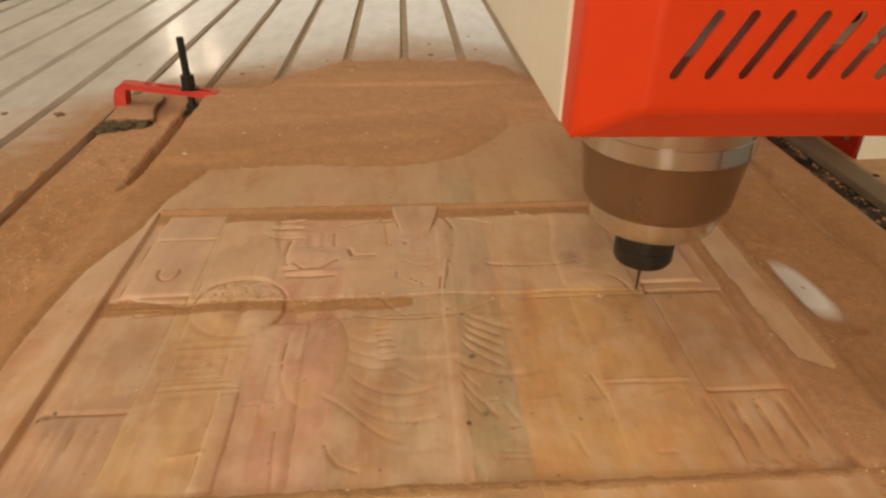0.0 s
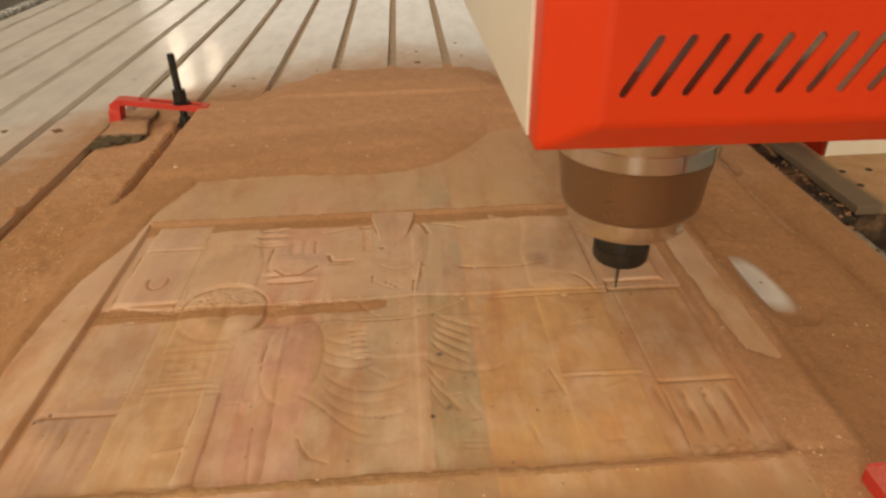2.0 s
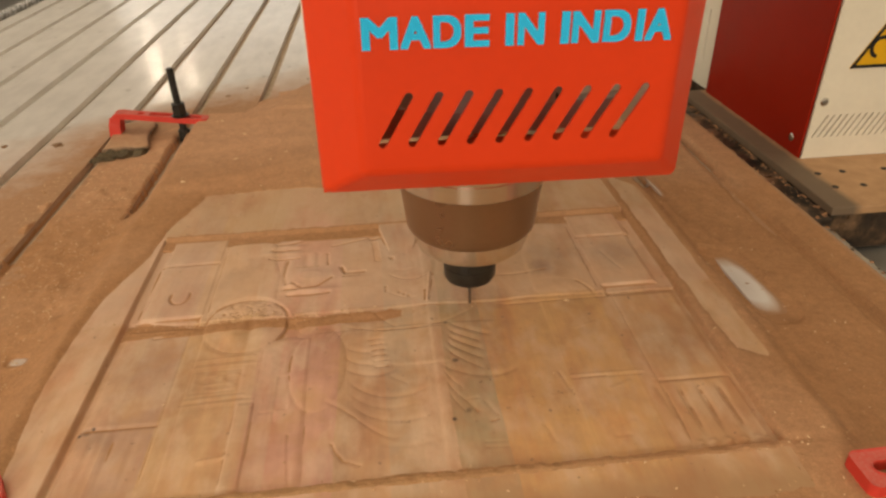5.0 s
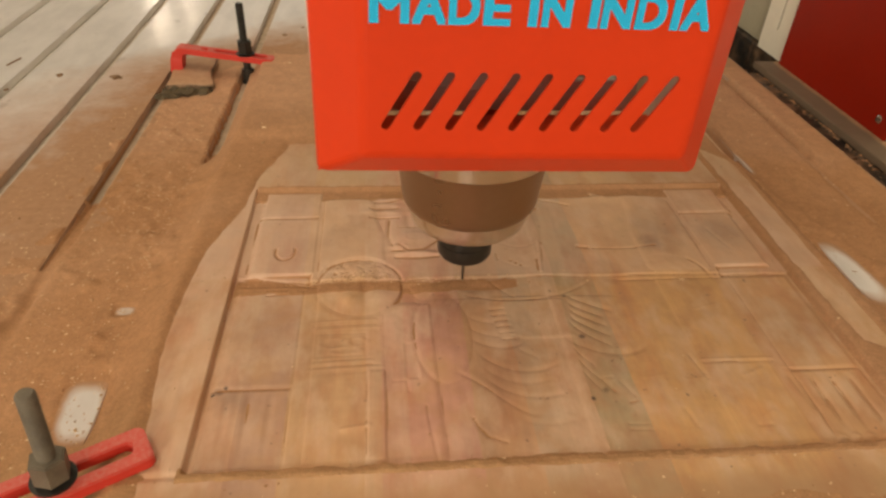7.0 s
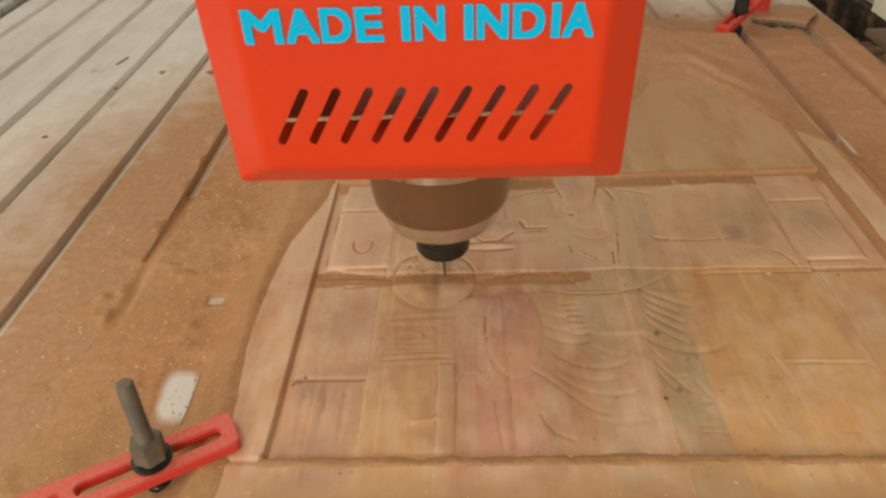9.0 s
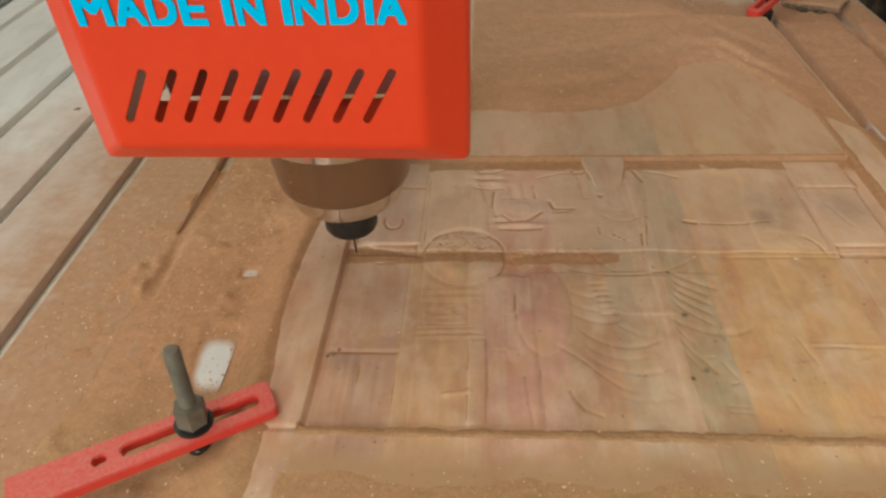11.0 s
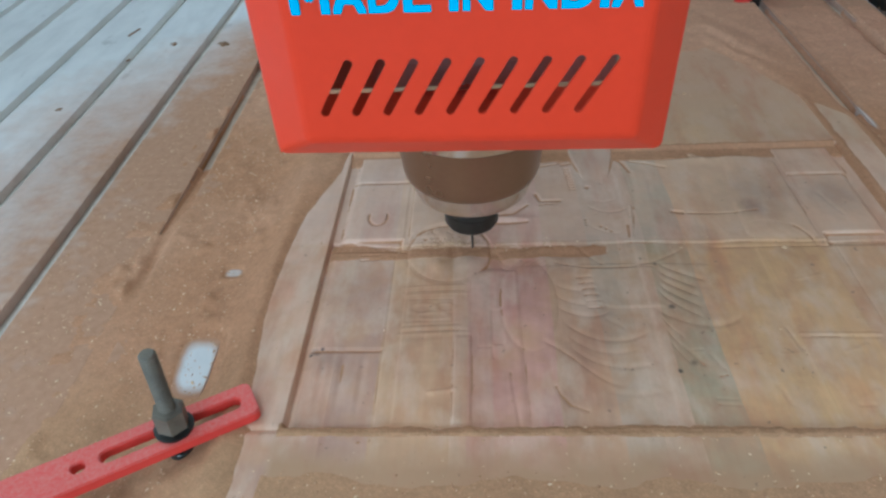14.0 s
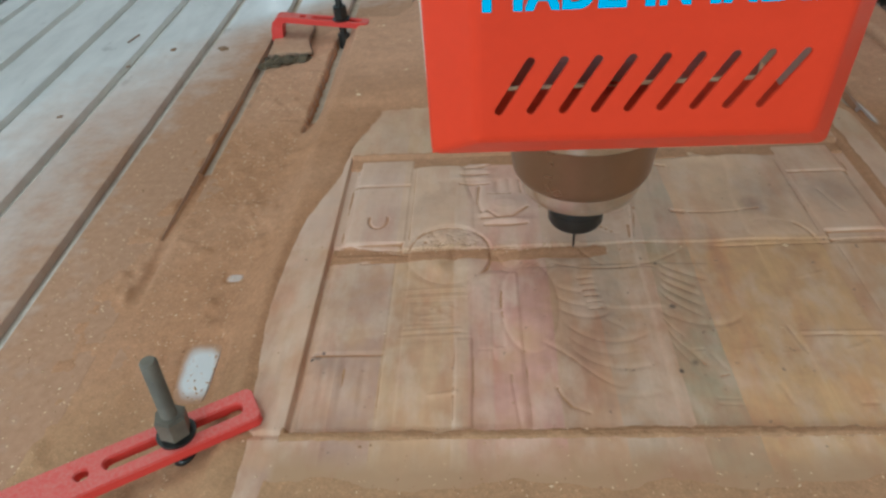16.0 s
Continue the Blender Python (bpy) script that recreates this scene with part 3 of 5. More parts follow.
def gantry():
    g = thing("gantry", "cream and dark red gantry leg and beam over the bed", "gantry")
    part("side_panel", block(0.6, 0.604, 0.327, 0.641, 0.0005, 0.95, 0.001), "dark_red", g, "dark red painted side panel")
    part("leg_core", block(0.606, 0.9, 0.34, 0.6, 0.0005, 0.95, 0.002), "cream", g)
    louvres = [stadium(0.6115 + 0.0098 * i, 0.034, 0.6275 + 0.0098 * i, 0.066, 0.0012, 4) for i in range(24)]
    front = part("front_panel", prism([(0.6045, 0.0006), (0.9, 0.0006), (0.9, 0.95), (0.6045, 0.95)], 0.003, louvres, pose(0, 0.3265, 0, 90, 0, 0)), "cream", g, "cream panel with slanted louvres")
    # dark sheet standing for the shade behind the louvres
    part("louvre_shade", block(0.608, 0.895, 0.331, 0.332, 0.02, 0.08), "cavity_shade", front)
    for turn in (pose(0.616, 0.3236, 0.087, 90, 0, 0), pose(0.6001, 0.352, 0.024, 0, -90, 0), pose(0.6001, 0.352, 0.3, 0, -90, 0)):
        s = lathe([(0, 0.003), (0.004, 0.0028), (0.0062, 0.001), (0.0062, 0)], 16)
        s.transform(turn)
        part("screw", s, "steel", g, smooth=True)
    tri = [(0.638, 0.134), (0.744, 0.134), (0.691, 0.226)]
    inner = [(0.6455, 0.1383), (0.7365, 0.1383), (0.691, 0.2174)]
    sign = part("warning_sign", prism(tri, 0.001, at=pose(0, 0.3232, 0, 90, 0, 0)), "yellow", g, "yellow triangular warning sticker")
    part("sign_border", prism(tri, 0.0006, [inner], pose(0, 0.3219, 0, 90, 0, 0)), "black", sign)
    part("sign_mark", prism([(0.675 + 0.016 * math.cos(k * 0.5), 0.162 + 0.016 * math.sin(k * 0.5)) for k in range(10)] + [(0.675 + 0.011 * math.cos(k * 0.5), 0.162 + 0.011 * math.sin(k * 0.5)) for k in range(9, -1, -1)], 0.0006, at=pose(0, 0.3219, 0, 90, 0, 0)), "black", sign)
    part("sign_mark", prism(stadium(0.69, 0.155, 0.715, 0.165, 0.004), 0.0006, at=pose(0, 0.3219, 0, 90, 0, 0)), "black", sign)
    part("rear_panel", prism([(0.6415, 0.001), (0.737, 0.001), (0.737, 0.95), (0.6415, 0.95)], 0.004, [stadium(0.688, 0.05, 0.688, 0.138, 0.003)], pose(0.606, 0, 0, 90, 0, 90)), "cream", g, "cream rear side panel")
    # core coloured dark so that the slot before it looks shaded
    part("rear_core", block(0.622, 0.9, 0.61, 0.737, 0.001, 0.95, 0.002), "cavity_shade", g)
    # shaded side of the rear box, painted rather than lit
    part("rear_box", block(0.622, 0.9, 0.7385, 0.95, 0.0006, 0.137, 0.002), "shaded_cream", g, "drive box in a darker cream that carries its shade")
    part("rear_upper", block(0.66, 0.9, 0.7385, 0.95, 0.1375, 0.95, 0.004), "cream", g)
    part("beam", block(-1.25, 0.599, 0.44, 0.56, 0.74, 0.9, 0.006), "cream", g, "cream cross beam")
    part("far_leg", block(-1.42, -1.25, 0.33, 0.7, -0.1, 0.95, 0.006), "cream", g)
    plate = part("foot_plate", block(0.56, 0.95, 0.172, 0.655, -0.0115, 0.0, 0.0012), "plate", g, "dusty steel carriage plate with bolt holes")
    part("carriage", block(0.566, 0.95, 0.18, 0.656, -0.07, -0.0117, 0.003), "oily", g, "dark bearing carriage")
    # dark block added as the shaded gap below the rear panel
    part("gap_shade_block", block(0.612, 0.95, 0.6575, 1.0, -0.07, -0.0005, 0.003), "oily", g, "dark block for the shaded gap under the rear box")
    part("bearing_block", block(0.5215, 0.5595, 0.165, 0.63, -0.072, -0.012, 0.003), "oily", g, "dark oily bearing block on the rail")
    # flat dark discs laid on the plate for the bolt holes' shade
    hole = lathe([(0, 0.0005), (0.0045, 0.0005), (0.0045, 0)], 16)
    me = bpy.data.meshes.new("bolt_hole_disc")
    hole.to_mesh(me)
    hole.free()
    me.materials.append(M["cavity_shade"])
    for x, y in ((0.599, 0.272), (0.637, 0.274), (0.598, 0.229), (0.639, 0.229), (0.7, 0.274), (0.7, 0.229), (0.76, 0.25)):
        shared("bolt_hole_disc", me, plate, pose(x, y, 0.0002))


gantry()


# ---- the moving head ----
def spindle_head():
    h = thing("spindle_head", "red router head with cyan lettering and steel spindle", "router head")
    face_y, edge_y, back_y, top = -0.1755, -0.1485, -0.126, 0.356
    bm = bmesh.new()
    holes = [stadium(-0.0737 + 0.01705 * i, 0.2670, -0.0577 + 0.01705 * i, 0.2948, 0.0024) for i in range(9)]
    edges = []
    loops = []
    for loop in ([(-0.0860, 0.2485), (0.0953, 0.2485), (0.0953, top), (-0.0860, top)], *holes):
        vs = [bm.verts.new((x, face_y, z)) for x, z in loop]
        loops.append(vs)
        edges += [bm.edges.new((a, b)) for a, b in zip(vs, vs[1:] + vs[:1])]
    bmesh.ops.triangle_fill(bm, use_beauty=True, use_dissolve=False, edges=edges)
    rings = [loops[0]]
    for y, x0, x1, z0 in ((edge_y, -0.1138, 0.1195, 0.2242), (back_y, -0.1138, 0.1195, 0.2242)):
        rings.append([bm.verts.new(c) for c in ((x0, y, z0), (x1, y, z0), (x1, y, top), (x0, y, top))])
    for a, b in zip(rings, rings[1:]):
        for i in range(4):
            bm.faces.new((a[i], a[(i + 1) % 4], b[(i + 1) % 4], b[i]))
    bmesh.ops.recalc_face_normals(bm, faces=bm.faces)
    soft = [e for e in bm.edges if len(e.link_faces) == 2 and e.calc_face_angle(0) > 0.3]
    bmesh.ops.bevel(bm, geom=soft, offset=0.0035, segments=3, affect="EDGES", profile=0.5)
    # the cover hangs a little lower on one side
    hang = pose(0, 0, 0.249, 0, 0.8, 0) @ pose(0, 0, -0.25)
    bm.transform(hang)
    cover = part("cover", bm, "red", h, "red folded sheet metal cover with nine slanted slots")
    sol = cover.modifiers.new("thickness", "SOLIDIFY")
    sol.thickness, sol.offset = 0.0016, -1
    # heavy block capitals, letter by letter at their own widths
    verts, faces = [], []
    letters = [("M", -0.0818, -0.0624), ("A", -0.0613, -0.0446), ("D", -0.0436, -0.0284), ("E", -0.0266, -0.0131), ("I", -0.0044, 0.0002), ("N", 0.0022, 0.0169), ("I", 0.026, 0.0307), ("N", 0.0321, 0.0475), ("D", 0.0495, 0.0648), ("I", 0.0678, 0.0722), ("A", 0.0733, 0.0885)]
    for letter, x0, x1 in letters:
        cu = bpy.data.curves.new("letter", "FONT")
        cu.body, cu.size, cu.extrude, cu.offset = letter, 0.0235, 0.0003, 0.0
        tmp = new("letter_curve", cu)
        me = bpy.data.meshes.new_from_object(tmp.evaluated_get(bpy.context.evaluated_depsgraph_get()))
        bpy.data.objects.remove(tmp)
        co = np.array([v.co[:] for v in me.vertices])
        lo, hi = co.min(0), co.max(0)
        # thickened by laying five shifted copies over one another
        wx = 0.0009
        for k, (sx, sz) in enumerate(((0, 0), (-1, -1), (1, 1), (-1, 1), (1, -1))):
            b = len(verts)
            for x, y, z in co:
                verts.append((x0 + wx + (x - lo[0]) / (hi[0] - lo[0]) * (x1 - x0 - 2 * wx) + sx * wx, face_y - 0.0006 - z - 0.00005 * k, 0.3220 + (y - lo[1]) / (hi[1] - lo[1]) * 0.0156 + sz * 0.0007))
            faces += [[b + v for v in p.vertices] for p in me.polygons]
    me = bpy.data.meshes.new("lettering")
    me.from_pydata(verts, [], faces)
    me.transform(hang)
    me.materials.append(M["cyan"])
    text = new("lettering", me)
    text.parent = cover
    tagged(text, "cyan block capitals reading MADE IN INDIA")
    # the motor bracket seen through the slots, with cables before it
    plate_bm = block(-0.104, 0.106, -0.064, -0.0605, 0.2528, 0.352, 0.001)
    plate_bm.transform(pose(0, -0.064, 0.2528, -40, 0, 0) @ pose(0, 0.064, -0.2528))
    part("front_plate", plate_bm, "plate_grey", h, "dull grey-olive motor front plate")
    for cx, r, z1, lean in ((-0.004, 0.0045, 0.42, 4), (0.004, 0.0035, 0.42, -7), (0.039, 0.005, 0.42, 9), (0.052, 0.004, 0.33, -16)):
        tube = lathe([(0, 0.2528), (r, 0.2528), (r, z1), (0, z1)], 12)
        tube.transform(pose(cx, -0.0705, 0.26, 0, lean, 0) @ pose(0, 0, -0.26))
        part("cable", tube, "black", h, "black cable", True)
    for cx in (-0.088, -0.03, 0.022, 0.08):
        head_bm = lathe([(0, 0.004), (0.0045, 0.004), (0.0055, 0.003), (0.0055, 0)], 16)
        head_bm.transform(pose(cx, -0.064, 0.272, 90, 0, 0))
        part("bolt", head_bm, "oxide", h, smooth=True)
    # cream sides of the carriage box behind the cover
    for s in (-1, 1):
        x = 0.001 + s * 0.1145
        part("side_plate", block(x - 0.002, x + 0.002, back_y + 0.001, 0.34, 0.226, 0.62, 0.001), "cream", h, "cream side plate")
    part("slide_plate", block(-0.09, 0.092, 0.3405, 0.4385, 0.6, 0.88, 0.004), "alloy", h, "grey slide plate on the beam")
    part("mount_plate", block(-0.11, 0.112, 0.085, 0.105, 0.235, 0.62, 0.001), "alloy", h, "grey mounting plate")
    part("lip", block(-0.1135, 0.1155, edge_y + 0.002, -0.0735, 0.2250, 0.2266), "red", h, "red folded lip under the cover")
    part("bracket", block(-0.098, 0.1, -0.052, 0.084, 0.2285, 0.243, 0.003), "alloy", h, "grey alloy spindle bracket")
    part("bracket_flange", block(-0.101, 0.103, -0.0725, -0.0525, 0.2282, 0.2525, 0.002), "alloy", h, "bright alloy flange of the bracket")
    part("clamp_ring", lathe([(0.073, 0.25), (0.092, 0.252), (0.092, 0.286), (0.073, 0.288)], 48), "alloy", h)
    # the spindle housing sits a hair off the bit's line
    def turned(profile, n):
        bm = lathe(profile, n)
        bm.transform(pose(0.0012, 0, 0))
        return bm

    body = part("spindle_body", turned([(0.0, 0.1150), (0.0547, 0.1150), (0.0573, 0.1158), (0.0589, 0.1185), (0.0598, 0.123), (0.0609, 0.136), (0.0628, 0.1525), (0.0660, 0.1655)], 96), "nose_brown", h, "tapered brown satin metal nose housing", True)
    part("spindle_ring", turned([(0.0660, 0.1658), (0.0668, 0.1663), (0.0668, 0.1805), (0.0664, 0.181), (0.0664, 0.1816), (0.0672, 0.182), (0.0705, 0.197), (0.0725, 0.206), (0.0725, 0.36), (0.0, 0.36)], 96), "steel", h, "bright turned steel spindle sleeve", True)
    part("face_ring", turned([(0.0, 0.0938), (0.0450, 0.0938), (0.0482, 0.0950), (0.0507, 0.0978), (0.0531, 0.105), (0.0544, 0.1148)], 96), "steel", body, "bright steel face ring", True)
    part("shaft_nose", lathe([(0, 0.0937), (0.0205, 0.0937), (0.0205, 0.0825), (0.0, 0.0825)], 48), "chrome", h, "bright steel shaft nose", True)
    prof = [(0.0, 0.0820), (0.021, 0.0833), (0.0235, 0.0833), (0.0250, 0.0820), (0.0250, 0.0715), (0.0246, 0.0712), (0.0246, 0.0706), (0.0250, 0.0703), (0.0250, 0.0588), (0.0232, 0.0555), (0.012, 0.0542), (0.0, 0.0542)]
    nut = lathe(prof, 72)
    part("collet_nut", nut, "oxide", h, "black oxide collet nut", True)
    for i in range(6):
        a = 60 * i + 12
        # dark block in place of each notch's shade
        notch = block(0.0222, 0.0254, -0.003, 0.003, 0.073, 0.0832)
        notch.transform(pose(0, 0, 0, 0, 0, a))
        part("nut_notch", notch, "cavity_shade", h)
    part("cutter", lathe([(0.0, 0.0542), (0.0019, 0.0542), (0.0019, 0.042), (0.0014, 0.038), (0.0009, 0.0214), (0.0, 0.0207)], 24), "carbide", h, "slim tapered carving bit", True)
    return h


head = spindle_head()


# ---- the carved board ----
BX0, BX1, BY0, BY1 = -0.322, 0.318, -0.345, 0.6
STEP = 0.0025
FINE = 0.0008


def ridge(d, w):
    return np.exp(-(d / w) ** 2)


def inside(v, a, b, soft=0.0025):
    return sstep(a - soft, a + soft, v) * (1 - sstep(b - soft, b + soft, v))


def stroke(x, y, x0, y0, x1, y1, w):
    """A soft line from one point to another, 1 on its middle."""
    dx, dy = x1 - x0, y1 - y0
    t = np.clip(((x - x0) * dx + (y - y0) * dy) / (dx * dx + dy * dy), 0, 1)
    return ridge(np.hypot(x - x0 - t * dx, y - y0 - t * dy), w)


def curve_at(x, px, py):
    """A smooth curve through a few points, as y over x."""
    return np.polyval(np.polyfit(px, py, min(3, len(px) - 1)), np.clip(x, min(px), max(px)))


def fold(x, y, px, py, deep, up, w=0.0016, wide=0.0048):
    """A crease along a curve with a soft swell behind it, dying away at its ends."""
    d = y - curve_at(x, px, py)
    a, b = min(px), max(px)
    run = (b - a) * 0.16
    ends = sstep(a - 0.001, a + run, x) * (1 - sstep(b - run, b + 0.001, x))
    return 0.2 * ends * (0.38 * up * ridge(d - wide, wide) - deep * ridge(d, w * 1.4))


def cut(x, y, points, w, deep, scale=0.36):
    """A scribed line through a few points."""
    most = np.zeros_like(x)
    for (x0, y0), (x1, y1) in zip(points, points[1:]):
        most = np.maximum(most, stroke(x, y, x0, y0, x1, y1, w))
    return -scale * deep * most


def piers(x, y):
    """Stepped piers at both sides; the near right one is hardly cut yet."""
    h = np.zeros_like(x)
    ax, right = np.abs(x), x > 0
    h = np.maximum(h, 0.0034 * inside(ax, 0.2, 0.2640, 0.004) * inside(y, 0.1165, 0.1665, 0.0022))
    h = np.maximum(h, 0.0036 * inside(ax, 0.2, 0.2640 - 0.003 * right, 0.004) * inside(y, 0.0165, 0.1135, 0.0018))
    low = np.where(right, 0.0024, 0.0028)
    h = np.maximum(h, low * inside(ax, 0.206, 0.2715, 0.005) * inside(y, -0.1265, 0.0, 0.0035))
    h = np.maximum(h, (low - 0.0005) * inside(ax, 0.206, 0.2715, 0.003) * inside(y, -0.202, -0.1285, 0.0022))
    # flutes under the step, closed by small round ends
    wave = 0.5 + 0.5 * np.cos((ax - 0.2075) * 2 * math.pi / 0.0165)
    arch = sstep(-0.205, -0.16, y) * (1 - sstep(-0.145, -0.131, y))
    h = h - 0.0024 * wave ** 3 * arch * inside(ax, 0.206, 0.262, 0.003) * np.where(right, 0.9, 0.4)
    for k in range(5):
        h = h + 0.0022 * np.exp(-((x - 0.2140 - 0.0118 * k) / 0.0040) ** 2 - ((y + 0.1995) / 0.004) ** 2)
    # small marks on the blocks
    for x0, x1, yy, up in ((-0.242, -0.225, -0.0125, -0.0013), (-0.242, -0.226, -0.0058, -0.0010)):
        h = h + up * stroke(x, y, x0, yy, x1, yy + 0.001, 0.0013)
    h = h - 0.0020 * ridge(np.hypot(x + 0.2325, (y - 0.054) * 0.72) - 0.0098, 0.0012) * (1 - sstep(0.055, 0.062, y))
    h = h + cut(x, y, [(0.222, 0.082), (0.2265, 0.066), (0.2335, 0.044)], 0.0022, 0.0016)
    h = h + cut(x, y, [(0.1985, 0.158), (0.1955, 0.12), (0.1965, 0.106)], 0.0015, 0.0020) + cut(x, y, [(0.1965, 0.1), (0.2, 0.06), (0.2025, 0.02)], 0.0028, 0.0016)
    return h - 0.002 * ridge(np.hypot(x - 0.199, y - 0.114), 0.0035)


def columns(x, y):
    """Half columns with rounded shoulders, bands and a small panel on the near left one."""
    ax, right = np.abs(x), x > 0
    h = np.zeros_like(x)
    u = np.clip((ax - 0.166) / 0.036, -1, 1)
    top = 0.152 - 0.016 * np.clip(-u * np.where(right, -1, 1), 0, 1) ** 3 - 0.003 * u ** 4
    inner = 0.129 + 0.012 * sstep(0.07, 0.13, y)
    far = (0.0028 + 0.0022 * np.sqrt(1 - 0.9 * u * u)) * sstep(inner - 0.010, inner + 0.008, ax) * (1 - sstep(0.1965, 0.2, ax))
    h = np.maximum(h, 0.0030 * (1 - sstep(0.202, 0.206, ax)) * inside(y, -0.002, 0.152, 0.004))
    h = np.maximum(h, far * (1 - sstep(-0.003, 0.003, y - top)) * sstep(-0.01, 0.02, y))
    near = np.where(right, 0.0028, 0.0024 + 0.0012 * np.sqrt(1 - 0.9 * u * u))
    h = np.maximum(h, near * inside(ax, 0.132, 0.1975, 0.004) * inside(y, -0.203, 0.0, 0.004))
    h = np.maximum(h, 0.0026 * inside(ax, 0.19, 0.21, 0.003) * inside(y, -0.203, 0.0, 0.004))
    left = ~right
    for yy, x0, x1, w, up in ((-0.0515, -0.1975, -0.1425, 0.0013, 0.0017), (-0.0565, -0.196, -0.142, 0.0012, -0.0016), (-0.0615, -0.195, -0.139, 0.0013, 0.0016), (-0.099, -0.1945, -0.146, 0.0012, -0.0013),
                              (-0.1025, -0.1945, -0.145, 0.0014, 0.0017), (-0.106, -0.196, -0.140, 0.0012, -0.0018), (-0.1095, -0.197, -0.136, 0.0015, 0.0017), (-0.114, -0.196, -0.138, 0.002, -0.0008)):
        h = h + 0.2 * up * stroke(x, y, x0, yy - 0.001, x1, yy + 0.001, w) * left
    # a faint swirl in the panel between the bands
    for cx, cy, rx, ry in ((-0.178, -0.080, 0.012, 0.006), (-0.158, -0.079, 0.008, 0.005), (-0.168, -0.089, 0.013, 0.004)):
        h = h + 0.00028 * ridge(np.hypot((x - cx) / rx, (y - cy) / ry) - 1, 0.3) * left
    h = h - 0.0003 * ridge(np.maximum(np.abs(x + 0.172) - 0.021, np.abs(y + 0.081) - 0.0135), 0.0016)
    # the plain strip beside the shaft, and dents low on it
    h = h + 0.0010 * inside(x, -0.1485, -0.1345, 0.0014) * inside(y, -0.202, -0.113, 0.003)
    h = h - 0.0012 * np.exp(-((x + 0.162) / 0.012) ** 2 - ((y + 0.178) / 0.007) ** 2) + 0.001 * stroke(x, y, -0.168, -0.172, -0.148, -0.169, 0.002)
    return h


def roundels(x, y):
    """Change of height for the rosettes where column halves meet, and how far they take over."""
    right = x > 0
    cx, cy = np.where(right, 0.152, -0.157), np.where(right, -0.006, -0.0035)
    r, turn = np.hypot((x - cx) / 0.0405, (y - cy) / 0.0425), np.arctan2(y - cy, np.abs(x) - np.abs(cx))
    rose = 0.0030 + 0.0016 * np.clip(1 - r * r, 0, 1)
    for px, py, wx, wy, up in ((-0.1665, -0.0235, 0.0075, 0.0085, 0.0030), (-0.1375, -0.019, 0.009, 0.009, 0.0022), (-0.155, 0.014, 0.008, 0.012, 0.0020), (-0.168, 0.012, 0.006, 0.006, -0.0018), (-0.14, 0.012, 0.006, 0.006, -0.0014), (-0.152, -0.006, 0.0045, 0.02, -0.0018)):
        rose = rose + up * np.exp(-((x - px) / wx) ** 2 - ((y - py) / wy) ** 2)
    rose = rose + 0.0022 * (fractal(x, y, 0.007, 53, 3) - 0.5) * sstep(-0.012, 0.012, y) * (r > 0.45)
    h_ring = np.where(y > 0.004, 0.0014, 0.0004) * ridge(r - 1.0, np.where(y > 0.004, 0.045, 0.06))
    show = np.where(right, inside(turn, 0.15, 0.95, 0.12) * 0.8 + 0.4 * inside(turn, -1.5, -0.3, 0.25), 1.0)
    return rose, (1 - sstep(0.95, 1.0, r)) * np.where(right, 0.15, 1.0), h_ring * show


